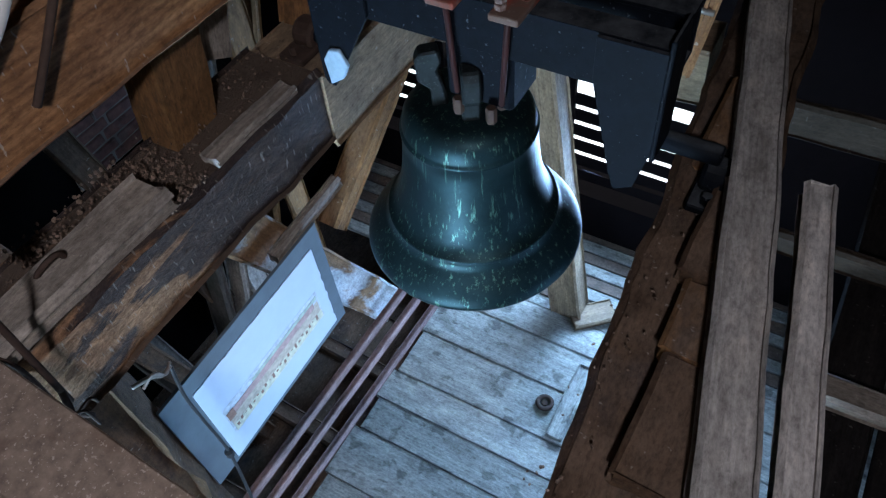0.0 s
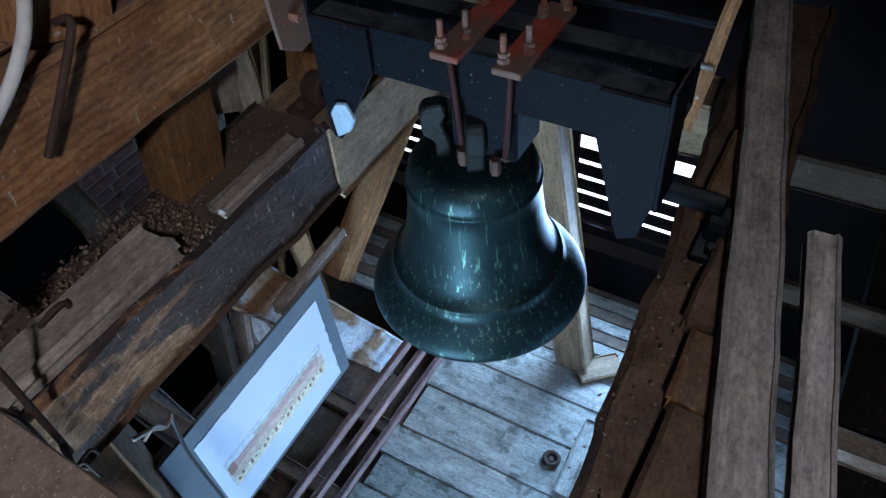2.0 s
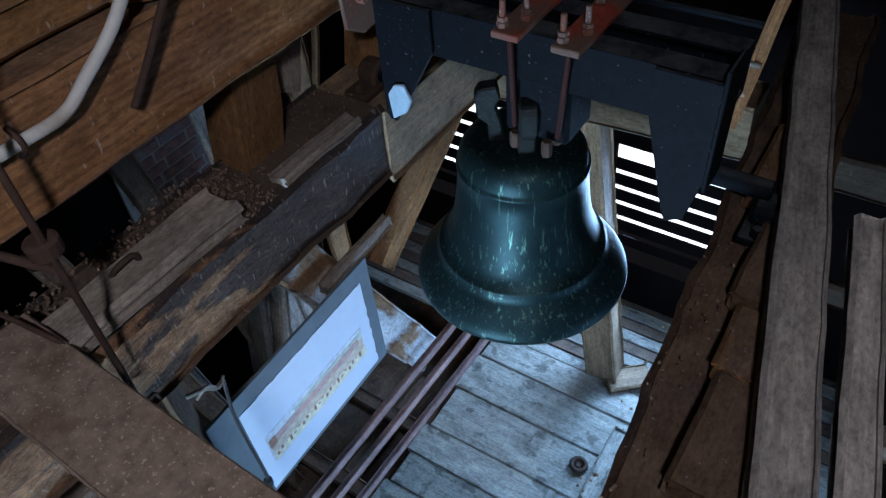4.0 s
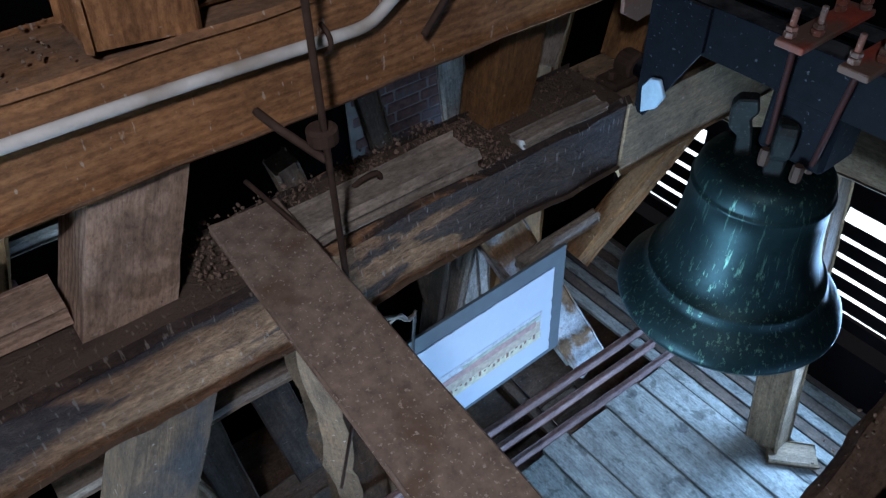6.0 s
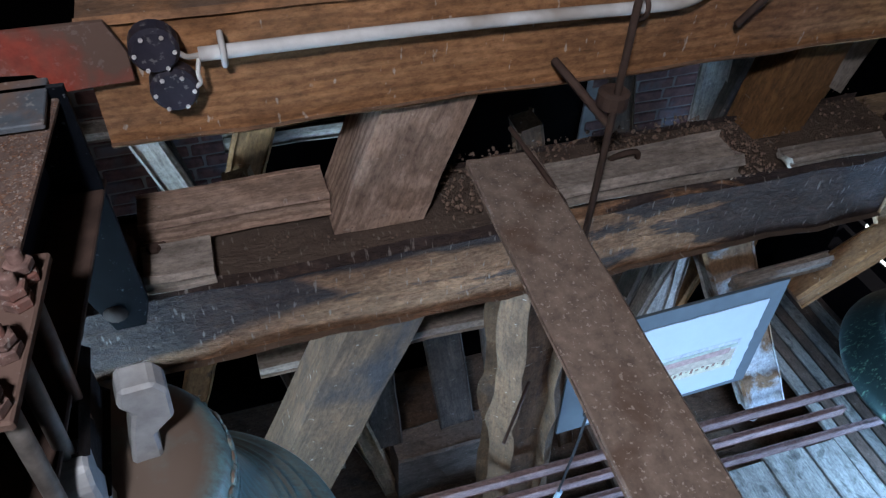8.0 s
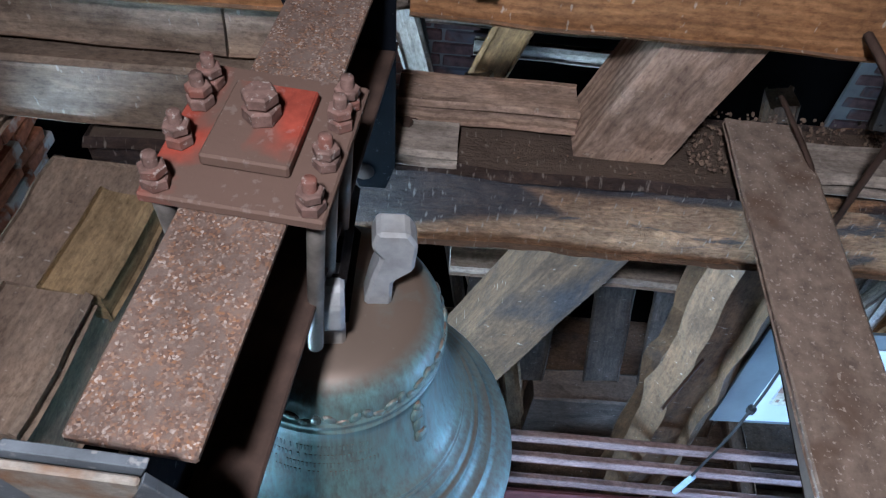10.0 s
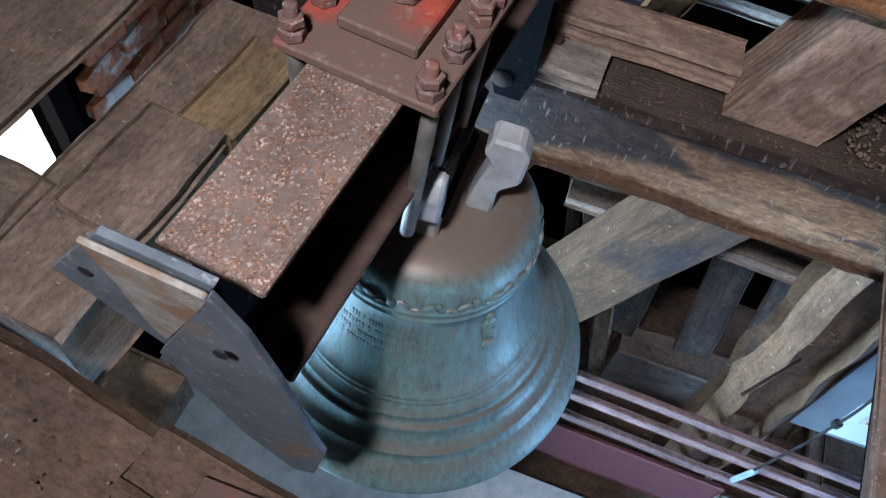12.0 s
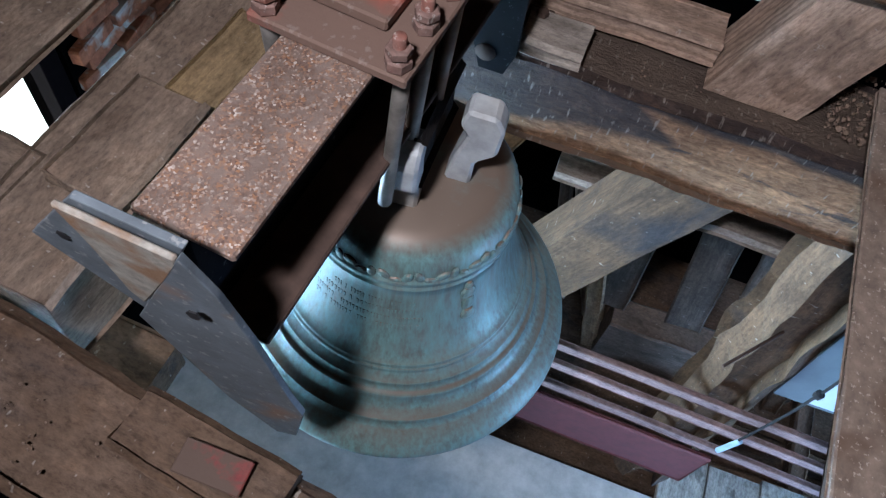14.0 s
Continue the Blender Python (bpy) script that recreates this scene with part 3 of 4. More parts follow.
timber("top_flange", (0.655, 1.54, 2.592), (0.575, -0.35, 2.592), 0.19, 0.024, SLABMAT, parent=girder, rough=0.002, chamfer=0.004)
timber("web", (0.655, 1.30, 2.50), (0.575, 0.40, 2.50), 0.012, 0.15, IRON, parent=girder, rough=0.001, chamfer=0.002)

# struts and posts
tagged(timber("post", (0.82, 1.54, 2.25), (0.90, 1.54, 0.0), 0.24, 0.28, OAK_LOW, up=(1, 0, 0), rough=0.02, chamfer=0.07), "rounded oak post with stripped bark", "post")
tagged(timber("brace", (1.50, 1.64, 2.15), (2.22, 1.60, 0.75), 0.12, 0.19, WHITEWASH, up=(1, 0, 0.5)), "slanting brace with remains of whitewash", "brace")
tagged(timber("brace", (2.62, 1.50, 2.23), (1.93, 1.52, 1.70), 0.10, 0.10, OAK_BROWN), "tan oak brace below the frame beam", "brace")
tagged(timber("post", (3.10, 0.905, 0.0), (3.0, 1.14, 1.93), 0.20, 0.15, OAK_TAN, up=(1, 0, 0)), "leaning tan oak post on the floor", "post")

# added black boards that hide the lit floor beside the frame
deck = tagged(base("platform", 2.3, -0.8, 1.7), "added black boards hiding the lit floor beside the bell frame", "platform", kind="structure")
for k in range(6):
    timber("board", (0.9, -0.36 - 0.2 * k, 1.70), (3.70, -0.36 - 0.2 * k, 1.70), 0.19, 0.035, SHADE_BLACK, parent=deck, step=0.4)

# ---- bells ----
BELL = [(0.0, 0.86), (0.22, 0.86), (0.40, 0.850), (0.49, 0.825), (0.535, 0.785), (0.553, 0.735), (0.556, 0.72), (0.572, 0.715), (0.572, 0.700), (0.560, 0.69), (0.568, 0.62), (0.578, 0.55),
        (0.600, 0.45), (0.632, 0.36), (0.685, 0.27), (0.752, 0.205), (0.768, 0.203), (0.775, 0.188), (0.768, 0.178), (0.815, 0.14), (0.895, 0.09), (0.955, 0.045), (0.992, 0.012), (1.0, -0.01), (0.985, -0.03), (0.955, -0.025), (0.90, 0.03),
        (0.80, 0.10), (0.64, 0.24), (0.54, 0.45), (0.50, 0.70), (0.44, 0.79), (0.0, 0.80)]


def ringed(profile, rings):
    """The profile with small raised rings at the heights given."""
    out = []
    for (a, b), (c, d) in zip(profile, profile[1:]):
        out.append((a, b))
        for h in rings:
            if b > h > d and a > 0.5:
                q = a + (c - a) * (b - h) / (b - d)
                out += [(q - 0.001, h + 0.006), (q + 0.006, h + 0.003), (q + 0.006, h - 0.003), (q + 0.001, h - 0.006)]
    out.append(profile[-1])
    return out


def bell(name, x, y, lip, r, tall, mat, crown_mat, label, turn=0.0, slim=1.0, rings=()):
    thing = tagged(base(name, x, y, lip), label, "bell", "bells")
    prof = [(max(a, 0.001) * r * (1 + (slim - 1) * min(1, max(0, (b - 0.3) / 0.3))), b * tall) for a, b in ringed(BELL, rings)]
    part("body", lathe_bm(prof, 96), mat, thing, smooth=True)
    top = 0.86 * tall
    lug = [(0.055, -0.012), (0.105, -0.012), (0.106, 0.055), (0.140, 0.085), (0.144, 0.150), (0.128, 0.178), (0.078, 0.182), (0.068, 0.145), (0.084, 0.118), (0.070, 0.070)]
    for k in range(4):
        c = part("crown_loop", prism_bm(lug, 0.052, 0.006), crown_mat, thing)
        c.data.transform(Matrix.Translation((0, 0, top)) @ Matrix.Rotation(turn + k * math.pi / 2, 4, "Z"))
    return thing


B1 = (2.01, 0.92)
bell("bell", *B1, 1.95, 0.365, 0.64, BRONZE_DARK, CROWN_SHADED, "large dark bronze bell with green streaks, hanging in the frame", 0.6)
B2 = (-0.312, 0.865)
bell2 = bell("bell", *B2, 2.15, 0.400, 0.612, BRONZE_PALE, LEAD, "pale green bronze bell with relief bands and lettering", 0.12, 0.93, (0.665, 0.305, 0.285, 0.235, 0.115))

# ---- headstock of the large bell ----
def bolt_pair(thing, x, y, z, tall, r, mat):
    b = part("bolt", rod_bm(tall, r, 10), mat, thing, smooth=True)
    place(b, along((x, y, z - 0.01), (x, y, z + tall), (0, 1, 0)), thing)
    back = b.matrix_basis.inverted() @ thing.matrix_basis.inverted()
    nut = part("nut", hexnut_bm(r * 2.0, r * 1.9), mat, b)
    nut.matrix_basis = back @ pose(x, y, z + 0.002, 0, 0, 17 * (x + y) * 10)
    nut2 = part("nut", hexnut_bm(r * 1.9, r * 1.5), mat, b)
    nut2.matrix_basis = back @ pose(x, y, z + 0.004 + r * 2, 0, 0, 41 * (x - y) * 10)


def channel_bm(length, h, flange, t, sign):
    """A rolled channel along x; its flanges point to sign * y."""
    out = [(0, -h / 2), (flange * sign, -h / 2), (flange * sign, -h / 2 + t), (t * sign, -h / 2 + t), (t * sign, h / 2 - t), (flange * sign, h / 2 - t), (flange * sign, h / 2), (0, h / 2)]
    bm = bmesh.new()
    a = [bm.verts.new((0, y, z)) for y, z in out]
    b = [bm.verts.new((length, y, z)) for y, z in out]
    for i in range(8):
        bm.faces.new((a[i], b[i], b[(i + 1) % 8], a[(i + 1) % 8]))
    bm.faces.new(a)
    bm.faces.new(b[::-1])
    bmesh.ops.recalc_face_normals(bm, faces=bm.faces)
    bmesh.ops.bevel(bm, geom=bm.edges[:], offset=0.0015, segments=1, affect="EDGES")
    return bm


hs1 = tagged(base("headstock", 2.0, 0.84, 2.9), "black painted steel headstock with red clamp plates carrying the large bell", "headstock", "headstocks")
for x, s in ((1.905, 1), (2.115, -1)):
    c = part("channel", channel_bm(0.98, 0.145, 0.075, 0.010, s), BLACKSTEEL, hs1)
    place(c, along((x, 1.33 if s < 0 else 0.35, 2.828), (x, 0.35 if s < 0 else 1.33, 2.828)) if s < 0 else Matrix.Translation((x, 0.35, 2.828)) @ Matrix(((0, 1, 0, 0), (1, 0, 0, 0), (0, 0, 1, 0), (0, 0, 0, 1))), hs1)
for y in (0.888, 0.722):
    box("clamp_plate", 1.838, 2.165, y - 0.038, y + 0.038, 2.903, 2.922, REDPAINT, hs1, "red painted clamp plate")
    for x in (1.865, 1.925, 2.085, 2.14):
        bolt_pair(hs1, x, y + (0.018 if x in (1.865, 2.085) else -0.018), 2.922, 0.085, 0.008, RUSTBOLT)
    for x in (1.868, 2.138):
        rod("tie_rod", (x, y, 2.91), (x + (2.01 - x) * 0.3, y + (B1[1] - y) * 0.2, 2.60), 0.008, DARKRED, hs1)
box("crown_yoke", 1.93, 2.09, 0.74, 0.94, 2.56, 2.755, BLACKSTEEL, hs1, bevel=0.012)
for x in (1.925, 1.99, 2.06):
    for y in (0.79, 0.89):
        place(part("yoke_bolt", hexnut_bm(0.016, 0.05), IRON, hs1), pose(x - 0.02, y, 2.535, 0, 0, 400 * x), hs1)
NEAR_GUSSET = [(0, 2.90), (0, 2.62), (0.03, 2.487), (0.079, 2.457), (0.096, 2.504), (0.166, 2.781), (0.166, 2.90)]
FAR_GUSSET = [(0, 2.90), (0, 2.52), (0.012, 2.50), (0.035, 2.496), (0.19, 2.773), (0.19, 2.90)]
for sgn, y, out in ((1, 0.35, NEAR_GUSSET), (-1, 1.335, FAR_GUSSET)):
    g = part("gusset", prism_bm(out, 0.012, 0.001), BLACKSTEEL, hs1)
    place(g, Matrix(((0, 1, 0, 1.893), (sgn, 0, 0, y), (0, 0, 1, 0), (0, 0, 0, 1))), hs1)
box("end_plate", 1.872, 1.99, 0.338, 0.350, 2.60, 2.945, BLACKSTEEL, hs1)
box("end_plate", 1.90, 2.12, 1.336, 1.348, 2.70, 2.945, BLACKSTEEL, hs1)
for y0, y1 in ((0.20, 0.36), (1.33, 1.50)):
    rod("axle", (2.01, y0, 2.56), (2.01, y1, 2.56), 0.028, BLACKSTEEL, hs1)
# pale blue here is daylight on the back gusset, put into colour
lug = part("bearing_lug", prism_bm([(1.30, 2.515), (1.31, 2.60), (1.285, 2.64), (1.25, 2.648), (1.225, 2.60), (1.25, 2.55)], 0.014, 0.003), BLUETINT, hs1, "lug with daylight painted on it as pale blue")
place(lug, Matrix(((0, 1, 0, 1.878), (1, 0, 0, 0), (0, 0, 1, 0), (0, 0, 0, 1))), hs1)
redb = tagged(base("red_bracket", 1.9, 1.37, 2.85), "worn red painted bracket beside the headstock's end", "bracket")
place(part("plate", prism_bm([(1.80, 2.985), (2.03, 2.985), (2.0, 2.80), (1.88, 2.785), (1.81, 2.83)], 0.014, 0.002), REDPAINT, redb), Matrix.Translation((0, 1.378, 0)), redb)
place(part("bolt", hexnut_bm(0.014, 0.03), RUSTBOLT, redb), Matrix.Translation((1.87, 1.371, 2.90)) @ Matrix.Rotation(radians(90), 4, "X"), redb)


def bearing(x, y, z, mat, label):
    t = tagged(base("bearing_block", x, y, z), label, "bearing", "bearings")
    place(part("foot", box_bm(x - 0.11, x + 0.11, y - 0.045, y + 0.045, z, z + 0.025, 0.004), mat, t), Matrix(), t)
    cap = part("cap", rod_bm(0.07, 0.05, 16), mat, t)
    place(cap, along((x, y - 0.035, z + 0.045), (x, y + 0.035, z + 0.045)), t)
    for s in (-0.085, 0.085):
        place(part("bolt", hexnut_bm(0.016, 0.03), mat, t), pose(x + s, y, z + 0.022), t)


bearing(2.01, 1.47, 2.512, IRON, "rusty iron bearing block on the frame beam")
bearing(2.01, 0.20, 2.45, BLACKSTEEL, "rusty iron bearing block on the frame beam")

# ---- headstock of the pale bell ----
hs2 = tagged(base("headstock", -0.38, 0.82, 3.0), "rusty dusty steel headstock with red clamp plates carrying the pale bell", "headstock", "headstocks")
HS2 = Matrix.Translation((-0.420, 0.372, 3.015)) @ Matrix.Rotation(radians(-6.0), 4, "Z") @ Matrix(((0, -1, 0, 0), (1, 0, 0, 0), (0, 0, 1, 0), (0, 0, 0, 1)))
for nm, y0, y1, z0, z1, m in (("top_flange", -0.065, 0.065, 0.052, 0.065, RUSTDUST), ("bottom_flange", -0.084, 0.065, -0.142, -0.130, IRON), ("web", -0.006, 0.006, -0.130, 0.052, BLACKSTEEL)):
    place(part(nm, box_bm(0, 0.97, y0, y1, z0, z1, 0.003), m, hs2), HS2, hs2)
for cx, w, z0, t in ((0.42, 0.128, 0.066, 0.016), (0.425, 0.075, 0.084, 0.018)):
    place(part("clamp_plate", box_bm(cx - w, cx + w, -0.112 if w > 0.1 else -0.055, 0.112 if w > 0.1 else 0.055, z0, z0 + t, 0.003), REDPAINT, hs2, "worn red painted clamp plate"), HS2, hs2)
for dx in (0.31, 0.385, 0.46, 0.50):
    for dy in (-0.092, 0.092):
        p = HS2 @ Vector((dx, dy, 0.08))
        bolt_pair(hs2, p.x, p.y, p.z, 0.062, 0.009, RUSTBOLT)
p = HS2 @ Vector((0.43, 0.0, 0.10))
bolt_pair(hs2, p.x, p.y, p.z, 0.045, 0.012, RUSTBOLT)
for dx, dy in ((0.33, -0.092), (0.40, -0.092), (0.49, -0.092), (0.31, 0.092), (0.49, 0.092)):
    a, b = HS2 @ Vector((dx, dy, 0.07)), HS2 @ Vector((dx + 0.01, dy * 0.8, -0.26))
    rod("tie_rod", a, b, 0.012, GALV, hs2, "weathered steel tie rod")
# near end: tapered end plate with side gusset
LEAN = Matrix(((1, 0, 0, 0), (0, 1, -0.09, 0.32 + 0.09 * 3.1), (0, 0, 1, 0), (0, 0, 0, 1)))
endp = part("end_plate", prism_bm([(-0.588, 3.028), (-0.482, 3.175), (-0.373, 3.153), (-0.437, 3.0), (-0.394, 2.753), (-0.344, 2.524), (-0.433, 2.588), (-0.493, 2.894)], 0.010, 0.001), GREYSTEEL, hs2, "grey primed steel end plate with rust stains")
endp.data.transform(Matrix.Translation((0, 0.012, 0)) @ LEAN)
place(endp, Matrix(), hs2)
side = part("side_plate", prism_bm([(-0.493, 2.894), (-0.373, 3.153), (-0.348, 3.083), (-0.329, 2.969), (-0.307, 2.741), (-0.296, 2.676), (-0.327, 2.488), (-0.367, 2.455), (-0.431, 2.597)], 0.010, 0.001), GREYSTEEL, hs2, "grey primed steel side plate")
side.data.transform(LEAN)
place(side, Matrix(), hs2)
topf = part("top_flange", prism_bm([(-0.496, 3.172), (-0.378, 3.146), (-0.380, 3.125), (-0.464, 2.962), (-0.476, 2.99), (-0.484, 3.10)], 0.008, 0.002), STAINED, hs2, "pale rust-stained flange")
topf.data.transform(Matrix.Translation((0, -0.001, 0)) @ LEAN)
place(topf, Matrix(), hs2)
# black discs on the plates paint the shade of bolt holes
for dx, dz in ((-0.11, 0.03), (0.045, 0.0)):
    place(part("bolt_hole", hexnut_bm(0.009, 0.003), BLACKCABLE, hs2, "black disc for a bolt hole's shade"), Matrix.Translation((-0.425 + dx, 0.332 if dx < 0 else 0.312, 3.03 + dz)) @ Matrix.Rotation(radians(90), 4, "X"), hs2)
far = part("end_plate", prism_bm([(-0.16, 0.07), (0.085, 0.07), (0.10, -0.45), (0.08, -0.52), (0.02, -0.52)], 0.012, 0.001), BLACKSTEEL, hs2, "dark far end plate")
place(far, Matrix.Translation((-0.33, 1.30, 3.03)), hs2)
box("end_cover", -0.425, -0.27, 1.195, 1.33, 3.088, 3.10, GREYSTEEL, hs2, "grey painted end cover", 0.002)
rod("axle", (-0.30, 1.29, 2.56), (-0.30, 1.48, 2.56), 0.026, IRON, hs2)
bearing(-0.30, 1.47, 2.52, IRON, "rusty bearing block on the dark beam")
# the block's black is the shade under the headstock
tagged(timber("yoke_block", (-0.32, 0.76, 2.80), (-0.32, 0.95, 2.80), 0.10, 0.13, SHADE_BLACK), "dark packing block between crown and headstock", "block")

# boarding between the beams beside the pale bell
for p0, p1, w, h in (((-1.25, 1.44, 2.625), (-0.47, 1.44, 2.625), 0.10, 0.18), ((-1.25, 1.475, 2.79), (-0.615, 1.475, 2.79), 0.06, 0.15), ((-0.61, 1.47, 2.79), (-0.46, 1.47, 2.79), 0.06, 0.15)):
    tagged(timber("infill_board", p0, p1, w, h, CROSSOAK, rough=0.006), "dusty brown board set between the beams", "board", "boards between the beams")

# lettering and relief on the pale bell
def bell_r(zz, r, tall):
    pr = [(b * tall, a * r * (1 - 0.07 * min(1, max(0, (b - 0.3) / 0.3)))) for a, b in BELL[2:24]][::-1]
    return float(np.interp(zz, [q[0] for q in pr], [q[1] for q in pr]))


R2, T2 = 0.400, 0.612
for row, zz, a0, a1 in ((0, 0.335, -150, -62), (1, 0.312, -150, -62), (2, 0.360, -112, -66), (3, 0.290, -120, -64)):
    bm = bmesh.new()
    a = a0
    while a < a1:
        wdt = random.choice((1.0, 1.3, 1.6, 0.8))
        if random.random() > 0.18:
            rr = bell_r(zz, R2, T2) + 0.0002
            c = Matrix.Rotation(radians(a + wdt / 2), 4, "Z") @ Matrix.Translation((rr, 0, zz)) @ Matrix.Rotation(radians(-13), 4, "Y")
            bmesh.ops.create_cube(bm, size=1, matrix=c @ Matrix.Diagonal((0.0022, rr * radians(wdt) * 0.7, 0.011, 1)))
        a += wdt + 0.7
    tagged(part("lettering", bm, BRONZE_PALE, bell2, "raised lettering worn past reading"), kind="stuff")
bm = bmesh.new()
for k in range(60):
    a, zz = k * 6.0, 0.445
    rr = bell_r(zz, R2, T2)
    c = Matrix.Rotation(radians(a), 4, "Z") @ Matrix.Translation((rr, 0, zz + 0.008 * math.sin(k * 2.1))) @ Matrix.Rotation(radians(k * 50), 4, "X")
    bmesh.ops.create_uvsphere(bm, u_segments=8, v_segments=5, radius=1, matrix=c @ Matrix.Diagonal((0.006, 0.016, 0.009, 1)))
tagged(part("ornament_band", bm, BRONZE_PALE, bell2, "raised leafy ornament band"), kind="stuff")
bm = bmesh.new()
for dz, w, h in ((0.045, 0.010, 0.012), (0.02, 0.018, 0.022), (-0.012, 0.015, 0.03), (-0.045, 0.017, 0.02)):
    rr = bell_r(0.34 + dz, R2, T2)
    bmesh.ops.create_uvsphere(bm, u_segments=10, v_segments=6, radius=1, matrix=Matrix.Rotation(radians(-38), 4, "Z") @ Matrix.Translation((rr, 0, 0.34 + dz)) @ Matrix.Diagonal((0.009, w, h, 1)))
part("relief", bm, BRONZE_PALE, bell2, "small raised relief")

# ---- things on the orange beam ----
tagged(timber("upper_beam", (-1.6, 1.53, 3.0), (-0.47, 1.53, 3.0), 0.26, 0.27, PINE), "orange-brown pine beam beside the pale bell", "beam")
tagged(timber("upper_strut", (0.52, 1.50, 3.155), (0.60, 1.50, 3.9), 0.18, 0.22, PINE, up=(1, 0, 0)), "orange pine strut standing on the beam", "strut")
tagged(timber("upper_board", (0.66, 1.56, 3.20), (1.6, 1.56, 3.20), 0.14, 0.10, OAK_BROWN), "dark board lying on the orange beam", "board")
tagged(timber("upper_strut", (1.30, 1.50, 3.14), (1.55, 1.50, 3.9), 0.16, 0.22, PINE, up=(1, 0, 0)), "orange pine strut standing on the beam", "strut")
conduit = tagged(base("conduit", 0.4, 1.37, 3.08), "white plastic conduit clipped along the orange beam", "conduit")
tube("pipe", [(-0.03, 1.372, 3.083), (0.30, 1.372, 3.081), (0.6, 1.372, 3.075), (0.86, 1.372, 3.066), (0.965, 1.372, 3.068), (1.03, 1.365, 3.11), (1.14, 1.36, 3.19), (1.22, 1.36, 3.30), (1.32, 1.36, 3.6)], 0.0135, CONDUIT, conduit, n=12)
for x, z in ((0.012, 3.083), (0.862, 3.066)):
    tube("clip", [(x, 1.385, z - 0.035), (x, 1.362, z - 0.018), (x, 1.354, z), (x, 1.362, z + 0.018), (x, 1.388, z + 0.03)], 0.006, IRON if x > 0.5 else CONDUIT, conduit, n=6)
for z, x in ((3.110, -0.100), (3.030, -0.082)):
    jb = tagged(base("junction_box", x, 1.395, z), "round dark plastic junction box with dusty lid", "junction box", "junction boxes")
    b = part("body", rod_bm(0.05, 0.042, 20), BLACKBOX, jb)
    place(b, along((x, 1.345, z), (x, 1.395, z)), jb)
    for k in range(6):
        a = k * math.pi / 3
        s = part("screw", hexnut_bm(0.004, 0.004), CONDUIT, jb)
        place(s, Matrix.Translation((x + 0.033 * math.cos(a), 1.342, z + 0.033 * math.sin(a))) @ Matrix.Rotation(radians(90), 4, "X"), jb)
tagged(tube("wire", [(-0.03, 1.37, 3.083), (-0.05, 1.36, 3.088), (-0.065, 1.36, 3.10)], 0.005, CONDUIT), "short white wire between conduit and box", "wire")
tagged(tube("wire", [(-0.03, 1.372, 3.08), (-0.037, 1.35, 3.06), (-0.036, 1.35, 3.04), (-0.05, 1.352, 3.03)], 0.004, CONDUIT), "short white wire between conduit and box", "wire")
rb = tagged(base("red_bracket", -0.3, 1.40, 3.05), "worn red painted steel bracket on the beam's end", "bracket")
g = part("plate", prism_bm([(-0.33, 3.16), (-0.17, 3.16), (-0.145, 3.10), (-0.145, 3.045), (-0.265, 3.04), (-0.30, 3.08), (-0.36, 3.085)], 0.012, 0.001), REDPAINT, rb)
place(g, Matrix.Translation((0, 1.382, 0)), rb)
g = part("plate", prism_bm([(-0.56, 3.15), (-0.40, 3.15), (-0.40, 3.05), (-0.452, 3.0), (-0.515, 3.0)], 0.012, 0.001), REDPAINT, rb)
place(g, Matrix.Translation((0, 1.385, 0)), rb)
hook = tagged(base("iron_hook", 1.18, 1.36, 3.1), "rusty iron hook driven into the beam", "hook")
tube("shank", [(1.27, 1.40, 3.20), (1.265, 1.34, 3.215), (1.20, 1.35, 3.12), (1.11, 1.37, 2.995)], 0.009, IRON, hook, n=6)

# ---- struts behind the dark beam ----


def strut(name, outline, y0, y1, mat, label, group="frame struts"):
    """A slanting timber with level cuts, from its outline in x and z."""
    xs = [q[0] for q in outline]
    cx, cz = sum(xs) / len(xs), sum(q[1] for q in outline) / len(outline)
    d = (Vector((outline[0][0], 0, outline[0][1])) + Vector((outline[1][0], 0, outline[1][1])) - Vector((outline[2][0], 0, outline[2][1])) - Vector((outline[3][0], 0, outline[3][1]))) / 2
    m = along((cx, (y0 + y1) / 2, cz), (cx + d.x, (y0 + y1) / 2, cz + d.z), (0, 1, 0))
    inv = m.inverted()
    bm = prism_bm(outline, y1 - y0)
    bmesh.ops.translate(bm, verts=bm.verts, vec=(0, (y0 + y1) / 2, 0))
    bmesh.ops.subdivide_edges(bm, edges=bm.edges[:], cuts=6, use_grid_fill=True)
    for v in bm.verts:
        v.co += noise.noise_vector(v.co * 9 + Vector((y0, cx, 3))) * 0.006
    bmesh.ops.transform(bm, matrix=inv, verts=bm.verts)
    ob = part(name, bm, mat)
    ob.matrix_basis = m
    return tagged(ob, label, "strut", group)


strut("strut", [(0.335, 2.90), (0.552, 2.90), (0.42, 2.515), (0.195, 2.515)], 1.45, 1.63, OAK_STRUT, "slanting oak strut with a big knot between the beams")
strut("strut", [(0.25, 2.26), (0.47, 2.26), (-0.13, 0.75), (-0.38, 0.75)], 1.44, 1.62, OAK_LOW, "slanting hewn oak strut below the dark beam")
strut("strut", [(1.50, 2.88), (1.69, 2.88), (1.62, 2.50), (1.45, 2.50)], 1.53, 1.66, OAK_BROWN, "short brown oak strut between the beams")
strut("strut", [(1.76, 2.88), (1.90, 2.88), (1.82, 2.55), (1.68, 2.62)], 1.62, 1.70, STRIP_GREY, "grey chock wedged under the orange beam")
